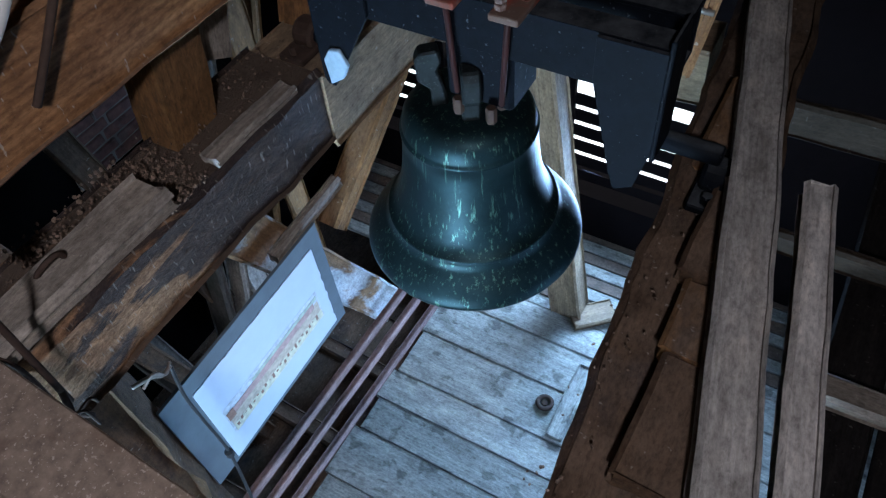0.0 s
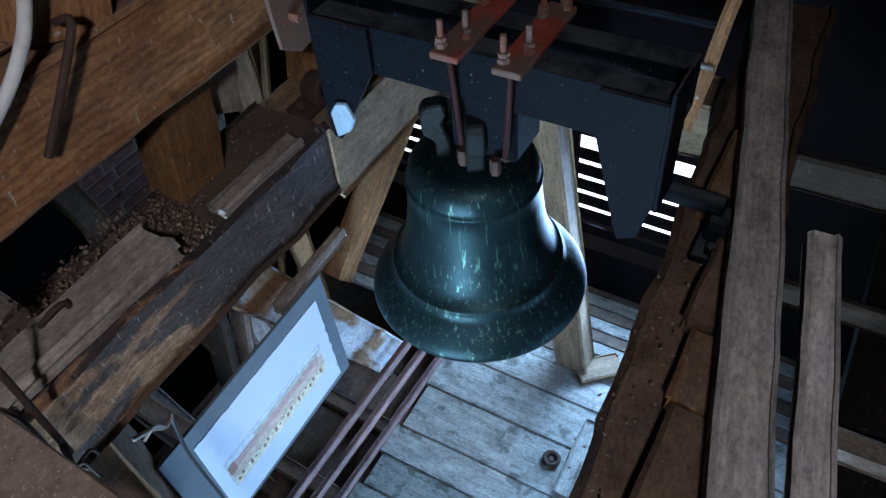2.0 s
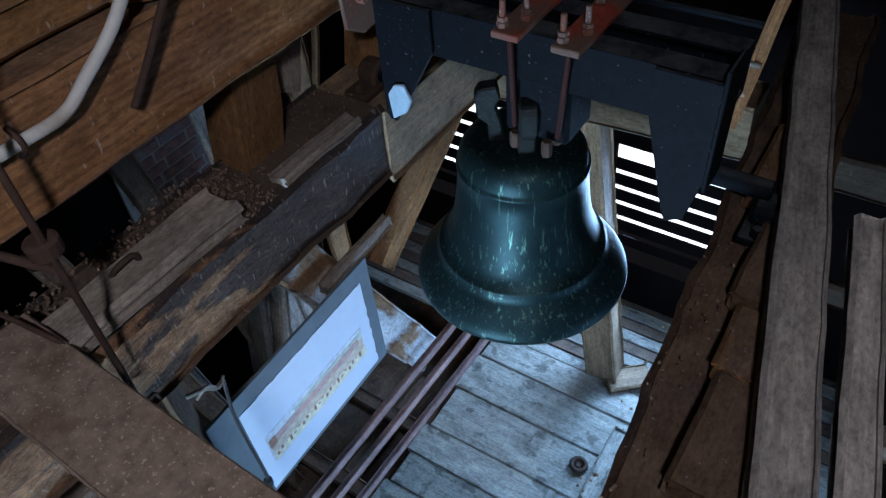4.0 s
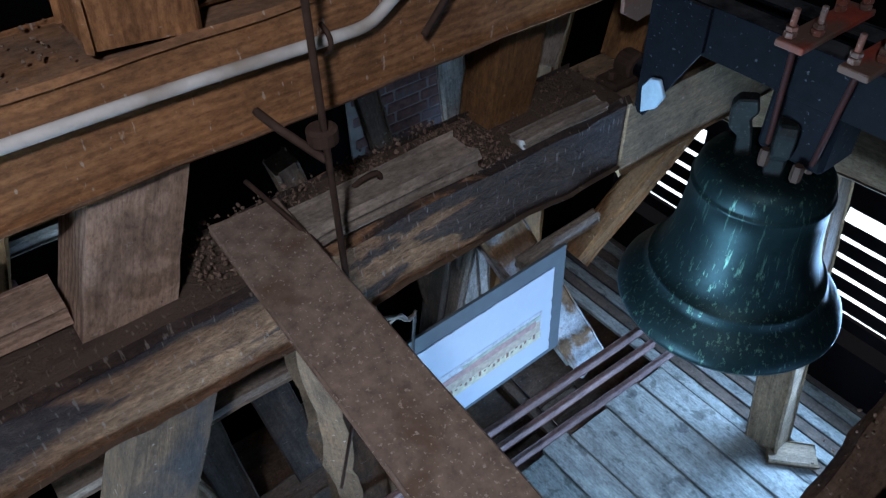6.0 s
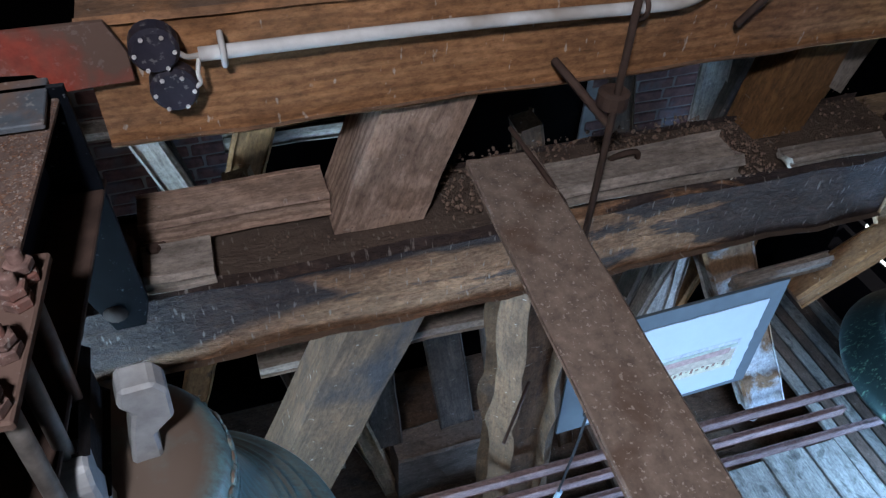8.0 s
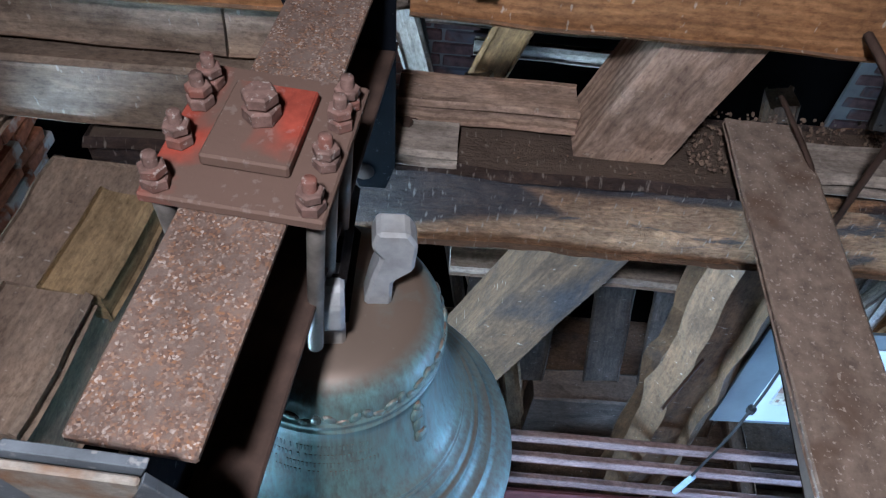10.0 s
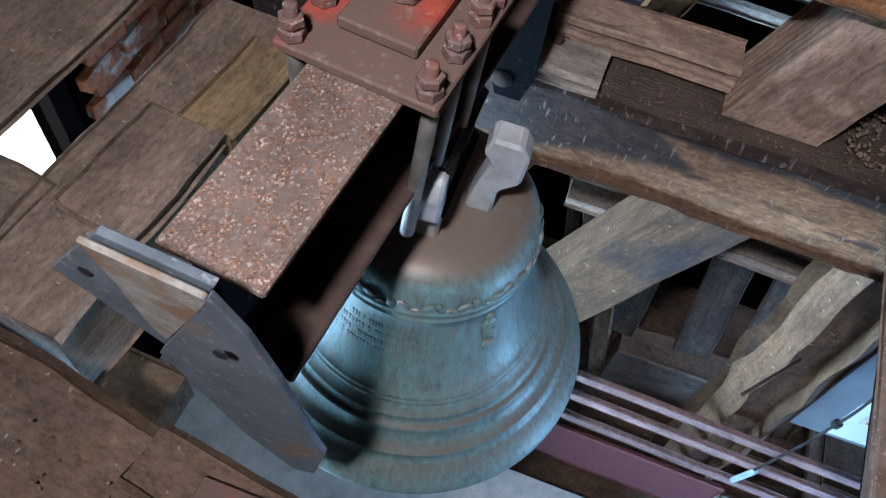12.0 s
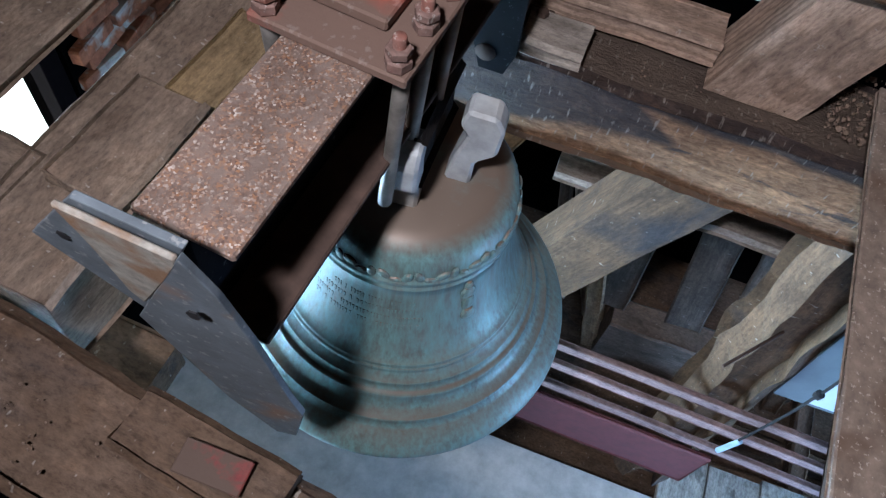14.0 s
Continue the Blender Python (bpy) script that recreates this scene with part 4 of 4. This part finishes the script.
strut("strut", [(2.18, 2.88), (2.36, 2.88), (2.26, 2.50), (2.08, 2.50)], 1.50, 1.66, OAK_BROWN, "short brown oak strut between the beams")
for p0, p1, w, h, m, lab in (((0.0, 2.2, 2.15), (0.12, 2.5, 1.7), 0.10, 0.12, OAK_TAN, "tan board leaning behind the frame"), ((-1.7, 2.95, 1.93), (0.95, 2.95, 1.93), 0.05, 0.10, STRIP_GREY, "grey ledge board behind the frame"),
                             ((-0.25, 2.45, 2.3), (-0.12, 2.7, 1.75), 0.05, 0.12, DULLBOARD, "dull board leaning behind the frame"), ((2.02, 2.3, 2.35), (1.9, 2.5, 1.6), 0.05, 0.16, DULLBOARD, "dull board leaning behind the frame"),
                             ((2.3, 2.3, 2.4), (2.1, 2.55, 1.6), 0.05, 0.13, STRIP_GREY, "pale grey board leaning behind the frame"), ((2.8, 2.5, 2.3), (2.62, 2.6, 1.6), 0.06, 0.14, OAK_BROWN, "brown board leaning behind the frame"), ((1.05, 2.2, 2.2), (1.35, 2.1, 1.2), 0.10, 0.12, OAK_DARK, "dark timber stub behind the frame")):
    if p0[2] > p1[2]:
        k = (p0[2] + 0.38) / (p0[2] - p1[2])
        p1 = (p0[0] + (p1[0] - p0[0]) * k * 0.8, p0[1] + 0.1, -0.38)
    tagged(timber("loose_board", p0, p1, w, h, m, up=(0, 1, 0.2)), lab, "board", "boards behind the frame")

for x0, z0, x1, z1, y, w, m, lab in ((-0.285, 2.33, -0.19, 2.0, 2.33, 0.10, STRIP_GREY, "pale grey board leaning behind the frame"), (0.12, 2.36, -0.01, 1.95, 2.30, 0.13, OAK_BROWN, "brown board leaning behind the frame"),
                                     (1.90, 2.36, 1.97, 1.75, 2.30, 0.14, STRIP_GREY, "split pale board leaning behind the frame"), (2.08, 2.34, 2.14, 1.7, 2.36, 0.09, STRIP_GREY, "narrow pale board leaning behind the frame"),
                                     (1.48, 2.40, 1.62, 1.8, 2.34, 0.12, OAK_DARK, "dark board leaning behind the frame"), (2.45, 2.40, 2.50, 1.7, 2.32, 0.16, OAK_BROWN, "wide brown board leaning behind the frame")):
    x1 += (x1 - x0) * (z1 + 0.38) / (z0 - z1)
    tagged(timber("loose_board", (x0, y, z0), (x1, y + 0.12, -0.38), 0.04, w, m, up=(1, 0, 0), rough=0.008), lab, "board", "boards behind the frame")
tagged(timber("ledge_rail", (-0.02, 2.36, 2.185), (0.52, 2.36, 2.18), 0.05, 0.06, STRIP_GREY), "pale rail nailed across the leaning boards", "rail")

# ---- below the dark beam ----
tagged(timber("ledger_board", (-0.05, 1.70, 1.79), (0.93, 1.70, 1.79), 0.12, 0.045, STRIP_GREY), "pale ledger board below the dark beam", "board")
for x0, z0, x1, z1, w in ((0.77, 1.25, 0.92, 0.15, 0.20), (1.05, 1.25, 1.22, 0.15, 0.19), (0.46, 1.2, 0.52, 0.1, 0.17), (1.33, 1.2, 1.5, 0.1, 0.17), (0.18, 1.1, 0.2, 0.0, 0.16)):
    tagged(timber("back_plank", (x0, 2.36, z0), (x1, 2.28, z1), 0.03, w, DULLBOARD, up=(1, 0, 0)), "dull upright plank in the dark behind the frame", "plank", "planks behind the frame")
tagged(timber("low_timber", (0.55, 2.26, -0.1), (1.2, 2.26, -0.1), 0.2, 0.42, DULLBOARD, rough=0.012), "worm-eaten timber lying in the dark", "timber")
for k, (x0, y0, x1, y1, z) in enumerate(((0.9, 1.62, 2.4, 1.7, -0.12), (1.0, 1.95, 2.6, 1.9, -0.2), (1.7, 1.5, 1.75, 2.8, -0.08), (2.2, 1.5, 2.25, 2.8, -0.1), (1.2, 1.5, 1.2, 2.4, -0.14))):
    tagged(timber("joist", (x0, y0, z), (x1, y1, z), 0.10, 0.12, OAK_DARK), "dark joist in the opening beside the floor", "joist", "joists in the opening")
wire = tagged(base("wire_tie", 0.98, 1.4, 2.1), "twisted wire tied round the post", "wire")
tube("strand", [(0.93, 1.40, 2.13), (0.985, 1.385, 2.115), (1.01, 1.38, 2.09), (1.045, 1.385, 2.085)], 0.007, GALV, wire, n=6)
tube("strand", [(0.95, 1.39, 2.10), (0.99, 1.38, 2.125), (1.02, 1.38, 2.08), (1.05, 1.385, 2.10)], 0.005, GALV, wire, n=6)
cable = tagged(base("cable", 1.04, 1.4, 1.7), "thin black cable hanging over the picture", "cable")
tube("cord", [(1.045, 1.385, 2.085), (1.03, 1.385, 1.93), (1.04, 1.40, 1.75), (1.05, 1.40, 1.56), (1.05, 1.40, 1.44), (1.03, 1.38, 1.30), (1.00, 1.365, 1.05), (0.98, 1.365, 0.8)], 0.006, BLACKCABLE, cable, n=6)
place(part("connector", lathe_bm([(0.004, -0.02), (0.016, -0.012), (0.016, 0.012), (0.004, 0.02)], 10, True), BLACKCABLE, cable), pose(1.05, 1.40, 1.46), cable)
rod("sleeve", (1.0, 1.362, 0.98), (0.975, 1.362, 0.82), 0.012, BLUETINT, cable, "pale blue sleeve")
tagged(rod("nail", (0.82, 1.46, 1.66), (0.64, 1.25, 1.68), 0.006, IRON), "long rusty nail in the post", "nail")

# the mounted print
pic = tagged(base("picture", 1.38, 1.46, 1.58), "coloured print of a long building row on grey mount board", "picture")
PIC = Matrix.Translation((1.38, 1.455, 1.585)) @ Matrix.Rotation(radians(-2.0), 4, "Y")
place(part("mount", box_bm(-0.415, 0.415, -0.006, 0.006, -0.295, 0.305, 0.001), CARDGREY, pic, "grey mount board"), PIC, pic)
bm = bmesh.new()
out = []
for k in range(41):
    out.append((-0.30 + 0.655 * k / 40, 0.225 + 0.008 * noise.noise(Vector((k * 0.55, 3, 0)))))
for k in range(25):
    out.append((0.355 + 0.007 * noise.noise(Vector((k * 0.6, 7, 0))), 0.225 - 0.488 * k / 24))
out += [(-0.30, -0.272)]
place(part("sheet", prism_bm([(x, z) for x, z in out], 0.003), CARDWHITE, pic, "white printed sheet with torn edge"), PIC @ Matrix.Translation((0, -0.0080, 0)), pic)
INK = [plain("print_%s" % n, c, 0.5, vary=0.3, scale=40, bump=0) for n, c in (("ochre", (0.50, 0.42, 0.34)), ("cream", (0.62, 0.60, 0.46)), ("green", (0.40, 0.47, 0.40)), ("rose", (0.46, 0.30, 0.28)), ("brown", (0.30, 0.17, 0.13)), ("sky", (0.53, 0.57, 0.63)))]


def ink(name, x0, x1, z0, z1, mat, lift):
    place(part(name, box_bm(x0, x1, -0.0006, 0.0006, z0, z1), mat, pic), PIC @ Matrix.Translation((0, -0.0100 - lift, 0)), pic)


ink("print_ground", -0.255, 0.305, -0.150, 0.02, INK[5], 0)
ink("print_meadow", -0.245, 0.300, -0.145, -0.10, INK[1], 0.0008)
ink("print_facade", -0.245, 0.295, -0.10, -0.035, INK[0], 0.0008)
ink("print_roof", -0.245, 0.27, -0.052, -0.018, INK[3], 0.0016)
ink("print_trees", -0.10, 0.295, -0.022, 0.0, INK[2], 0.0012)
ink("print_seal", -0.25, -0.215, -0.06, -0.012, INK[4], 0.0024)
for k in range(22):
    ink("print_window", -0.235 + k * 0.0235, -0.224 + k * 0.0235, -0.126 + 0.01 * (k % 3), -0.108 + 0.01 * (k % 2), INK[4], 0.0018)
tagged(timber("batten", (1.62, 1.53, 1.84), (2.03, 1.53, 1.86), 0.05, 0.06, STRIP_GREY), "pale batten above the picture", "batten")

# railing
rail = tagged(base("railing", 1.4, 1.4, 0.9), "railing of three pinkish painted slats beside the floor opening", "railing")
for z0, z1, x1 in ((1.185, 1.085, 2.75), (1.025, 0.905, 2.45), (0.835, 0.66, 2.85)):
    timber("rail", (-0.2, 1.385, z0), (x1, 1.385, z1), 0.028, 0.055, RAILWOOD, parent=rail, rough=0.002, chamfer=0.004)
tagged(timber("kick_board", (0.1, 1.40, 0.47), (1.02, 1.40, 0.45), 0.03, 0.36, REDBOARD, rough=0.002), "dull red painted board below the railing", "board")

# ---- iron rod, hooks and debris on the dark beam ----
rodt = tagged(base("tie_rod", 0.765, 1.26, 2.9), "rusty iron tie rod with a collar beside the beams", "rod")
rod("bar", (0.770, 1.26, 3.6), (0.770, 1.26, 2.45), 0.008, IRON, rodt)
rod("bar", (0.770, 1.26, 2.50), (0.71, 1.20, 2.32), 0.008, IRON, rodt)
place(part("collar", lathe_bm([(0.025, 0), (0.034, 0.006), (0.034, 0.036), (0.025, 0.042)], 14, True), IRON, rodt), pose(0.772, 1.275, 2.90), rodt)
tube("claw", [(0.77, 1.27, 2.86), (0.735, 1.30, 2.90), (0.70, 1.34, 2.94), (0.69, 1.40, 2.95)], 0.010, IRON, rodt, n=6)
for k in range(4):
    a = k * 1.7
    tube("thorn", [(0.745, 1.235, 2.43), (0.745 + 0.05 * math.cos(a), 1.235 + 0.04 * math.sin(a), 2.44 + 0.01 * k), (0.745 + 0.06 * math.cos(a), 1.235 + 0.05 * math.sin(a), 2.41)], 0.004, IRON, rodt, n=5)
tagged(tube("iron_staple", [(0.93, 1.50, 2.54), (0.95, 1.46, 2.60), (1.0, 1.45, 2.61), (1.02, 1.47, 2.55)], 0.008, IRON, n=6), "bent rusty staple in the beam", "staple")
strap = tagged(base("iron_strap", 0.7, 1.4, 2.55), "rusty iron strap over the beam beside the girder", "strap")
tube("band", [(0.70, 1.60, 2.64), (0.735, 1.40, 2.60), (0.755, 1.335, 2.55), (0.76, 1.33, 2.36), (0.80, 1.335, 2.26)], 0.007, IRON, strap, n=6)


def rubble(name, x0, x1, y0, y1, z, count, size, mat, label, seed):
    rng = random.Random(seed)
    bm = bmesh.new()
    for _ in range(count):
        s = size * rng.uniform(0.3, 1.0) ** 1.5
        m = Matrix.Translation((rng.uniform(x0, x1), rng.uniform(y0, y1), z + s * 0.25)) @ Euler([rng.uniform(0, 6) for _ in range(3)]).to_matrix().to_4x4() @ Matrix.Diagonal((s, s * rng.uniform(0.6, 1), s * rng.uniform(0.4, 0.8), 1))
        bmesh.ops.create_icosphere(bm, subdivisions=1, radius=0.6, matrix=m)
    return tagged(part(name, bm, mat), label, "debris", kind="stuff")


rubble("debris", 0.75, 1.35, 1.50, 1.66, 2.53, 420, 0.014, MORTAR, "crumbled mortar and dirt on the dark beam", 3)
rubble("debris", 1.24, 1.42, 1.36, 1.60, 2.53, 420, 0.012, MORTAR, "crumbled mortar lumps on the dark beam", 4)
rubble("debris", 1.4, 1.9, 1.45, 1.66, 2.53, 200, 0.011, MORTAR, "crumbled mortar and dirt on the dark beam", 5)
rubble("debris", 0.0, 0.55, 1.37, 1.47, 2.53, 60, 0.008, MORTAR, "grit on the dark beam", 6)
rubble("debris", 0.48, 0.75, 1.42, 1.66, 2.53, 260, 0.015, MORTAR, "crumbled mortar beside the girder's end", 8)
rubble("debris", 0.0, 0.5, 1.42, 1.64, 3.158, 90, 0.012, MORTAR, "dirt on the orange beam", 7)
tagged(timber("notch_block", (-0.24, 1.42, 2.545), (-0.09, 1.42, 2.545), 0.13, 0.05, STRIP_GREY, rough=0.01), "pale block let into the dark beam", "block")
tagged(timber("top_plank", (-0.24, 1.575, 2.56), (0.20, 1.575, 2.56), 0.13, 0.075, OAK_STRUT), "brown plank lying along the beam's top", "plank")

# ---- beside the near frame beam ----
for x, y, l, w, m in ((2.23, 0.20, 0.34, 0.15, OAK_BROWN), (1.83, 0.115, 0.30, 0.16, OAK_DARK), (1.56, 0.07, 0.20, 0.19, OAK_BROWN), (1.30, 0.045, 0.30, 0.21, OAK_DARK)):
    tagged(timber("packing_block", (x - l / 2, y, 2.475), (x + l / 2, y, 2.475), w, 0.065, m, rough=0.008), "dusty brown packing block on the near frame beam", "block", "packing blocks")
rubble("debris", 1.0, 2.2, 0.20, 0.30, 2.452, 90, 0.012, MORTAR, "grit and splinters on the near beam", 9)
rubble("debris", -1.0, -0.4, 0.10, 0.30, 2.452, 60, 0.010, MORTAR, "grit on the near beam", 10)
plate = tagged(base("red_patch_plate", -0.5, 0.2, 2.45), "flat iron plate with worn red paint on the near beam", "plate")
place(part("sheet", box_bm(-0.485, -0.365, 0.24, 0.30, 2.503, 2.509, 0.002), REDPATCH, plate), Matrix(), plate)
tagged(timber("near_rail", (0.55, -0.17, 2.56), (3.25, 0.375, 2.56), 0.115, 0.08, RAILGREY, rough=0.006), "greyed rail lying along the near beam", "rail")
tagged(timber("near_rail", (0.55, -0.265, 2.57), (1.98, -0.03, 2.57), 0.075, 0.07, RAILGREY), "short greyed rail lying beside the near beam", "rail")
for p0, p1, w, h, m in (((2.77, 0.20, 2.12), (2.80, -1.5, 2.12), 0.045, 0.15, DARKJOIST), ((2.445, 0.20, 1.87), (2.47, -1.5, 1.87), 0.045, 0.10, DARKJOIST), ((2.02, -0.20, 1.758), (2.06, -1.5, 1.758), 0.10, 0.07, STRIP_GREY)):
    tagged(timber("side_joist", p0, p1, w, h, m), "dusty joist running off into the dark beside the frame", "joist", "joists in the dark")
tagged(timber("frame_beam", (2.62, 0.45, 2.30), (2.62, 0.355, 3.02), 0.04, 0.05, PINE, up=(1, 0, 0)), "yellowish slat beside the headstock", "slat")
gr = tagged(base("steel_ledge", 2.6, 0.75, 2.6), "thin steel bars behind the large bell's headstock", "bars")
tube("edge_bar", [(2.6, 0.40, 2.55), (2.6, 0.8, 2.55), (2.6, 1.36, 2.55)], 0.010, GALV, gr)
tube("edge_bar", [(2.72, 0.40, 2.62), (2.72, 0.8, 2.62), (2.72, 1.36, 2.60)], 0.012, BLACKSTEEL, gr)

# west side of the frame
tagged(timber("frame_beam", (-0.985, 0.44, 2.33), (-0.92, 1.36, 2.33), 0.27, 0.25, CROSSOAK, rough=0.012, step=0.05), "dark cracked cross beam at the frame's end", "beam")
tagged(timber("cross_block", (-0.858, 0.965, 2.43), (-0.826, 1.25, 2.43), 0.145, 0.10, YELLOWED), "tan block fixed to the cross beam", "block")
tagged(timber("cross_block", (-0.925, 0.655, 2.475), (-0.893, 0.955, 2.475), 0.19, 0.06, CROSSOAK, rough=0.012, step=0.04), "dusty brown block lying on the cross beam", "block")
tagged(timber("top_plank", (-1.40, 0.10, 2.478), (-1.31, 1.5, 2.478), 0.28, 0.05, CROSSOAK), "dusty dark plank above the cross beam", "plank")
tagged(timber("frame_beam", (-1.5, 0.55, 1.95), (-0.8, 0.52, 1.9), 0.18, 0.16, OAK_DARK), "dark timber below the cross beam", "beam")

tagged(timber("frame_beam", (-1.70, 0.665, 2.38), (-1.075, 0.585, 2.38), 0.29, 0.14, CROSSOAK, rough=0.014, step=0.05), "brown grained timber butting the cross beam", "beam")
tagged(timber("packing_block", (-0.60, 0.30, 2.475), (-0.30, 0.255, 2.475), 0.125, 0.05, OAK_DARK, rough=0.008, step=0.04), "rough brown block on the near beam", "block", "packing blocks")

# ---- floor ----
tagged(box("floor_sheet", -1.70, 1.0, -1.45, 1.36, -0.018, 0.004, FLAGSTONE), "pale worn sheet covering the floor under the pale bell", "floor sheet", kind="structure")
ring = tagged(base("floor_ring", 2.44, 0.77, 0.0), "iron ring set in the floor boards", "ring")
bm = bmesh.new()
rr = 0.04
ringv = [[bm.verts.new(((rr + 0.013 * math.cos(b)) * math.cos(a), (rr + 0.013 * math.cos(b)) * math.sin(a), 0.014 + 0.013 * math.sin(b))) for b in [j * math.pi / 4 for j in range(8)]] for a in [i * math.pi / 10 for i in range(20)]]
for i in range(20):
    for j in range(8):
        bm.faces.new((ringv[i][j], ringv[(i + 1) % 20][j], ringv[(i + 1) % 20][(j + 1) % 8], ringv[i][(j + 1) % 8]))
bmesh.ops.recalc_face_normals(bm, faces=bm.faces)
part("hoop", bm, IRON, ring, smooth=True)
place(part("pin", hexnut_bm(0.018, 0.012), IRON, ring), pose(2.44, 0.77, 0.0), ring)
tagged(timber("floor_batten", (2.26, 0.64, 0.028), (2.74, 0.645, 0.028), 0.10, 0.05, FLOORWOOD), "pale batten lying on the floor", "batten")
tagged(timber("floor_block", (3.02, 0.86, 0.02), (3.2, 0.66, 0.02), 0.16, 0.05, OAK_TAN), "pale block at the post's foot", "block")
boards = tagged(base("floor_boards", 2.0, 0.7, 0.0), "greyed wide floor boards with dark joints", "floor", kind="structure")
edges = [1.0, 1.24, 1.52, 1.83, 2.04, 2.24, 2.55, 2.83, 3.04]
for k, (a, b) in enumerate(zip(edges, edges[1:])):
    timber("board", (a / 2 + b / 2, -1.45, -0.016 + 0.002 * (k % 3)), (a / 2 + b / 2, 1.66 - 0.03 * (k % 2), -0.016 + 0.002 * ((k + 1) % 3)), b - a - 0.008, 0.034, FLOORWOOD, parent=boards, rough=0.002, chamfer=0.004, step=0.25)
x = 3.045
k = 0
while x < 3.68:
    timber("board", (x + 0.045, -1.45, -0.03), (x + 0.045, 2.9, -0.03), 0.083, 0.03, DULLBOARD if k % 2 else FLOORWOOD, parent=boards, rough=0.002, chamfer=0.004, step=0.4)
    x, k = x + 0.09, k + 1

# ---- brick and old mortar on the tower wall ----
north_bricks = tagged(base("brickwork", 0.5, N_Y - 0.03, 1.9), "old bluish-red bricks with pale mortar in the wall", "brickwork", kind="structure")
proto = None
for x0, x1, z0, z1 in ((-0.62, -0.1, 1.4, 2.1), (1.85, 2.4, 1.3, 2.15)):
    place(part("mortar_bed", box_bm(x0 - 0.02, x1 + 0.12, N_Y - 0.024, N_Y - 0.004, z0 - 0.04, z1 + 0.03, 0.004), PLASTER, north_bricks), Matrix(), north_bricks)
for x0, x1, z0, z1 in ((-0.62, -0.1, 1.4, 2.1), (1.85, 2.4, 1.3, 2.15)):
    row, z = 0, z0
    while z < z1:
        x = x0 + (0.055 if row % 2 else 0.0)
        while x < x1:
            if proto is None:
                bm = box_bm(-0.105, 0.105, -0.02, 0.03, -0.029, 0.029, 0.006)
                for v in bm.verts:
                    v.co += noise.noise_vector(v.co * 40) * 0.004
                proto = part("brick", bm, BRICK, north_bricks)
                b = proto
            else:
                b = new("brick", proto.data)
                b.parent = north_bricks
            place(b, pose(x + 0.11, N_Y - 0.012, z, 0, random.uniform(-1.5, 1.5), random.uniform(-2, 2)), north_bricks)
            x += 0.225
        z += 0.068
        row += 1

west_bricks = tagged(base("brickwork", W_X + 0.02, 1.8, 1.6), "broken orange bricks and pale mortar beside the louvre", "brickwork", kind="structure")
rng = random.Random(21)
for row in range(16):
    for k in range(4):
        b = new("brick", proto.data.copy() if row == k == 0 else west_proto)
        if row == k == 0:
            west_proto = b.data
            west_proto.materials.clear()
            west_proto.materials.append(ORANGEBRICK)
        b.parent = west_bricks
        place(b, pose(W_X + 0.012 + rng.uniform(0, 0.03), 1.57 + 0.225 * k + (0.055 if row % 2 else 0), 1.05 + 0.07 * row, rng.uniform(-4, 4), rng.uniform(-4, 4), 90 + rng.uniform(-6, 6)), west_bricks)


def motions():
    """Nothing stirs but the camera."""
    return None


motions()
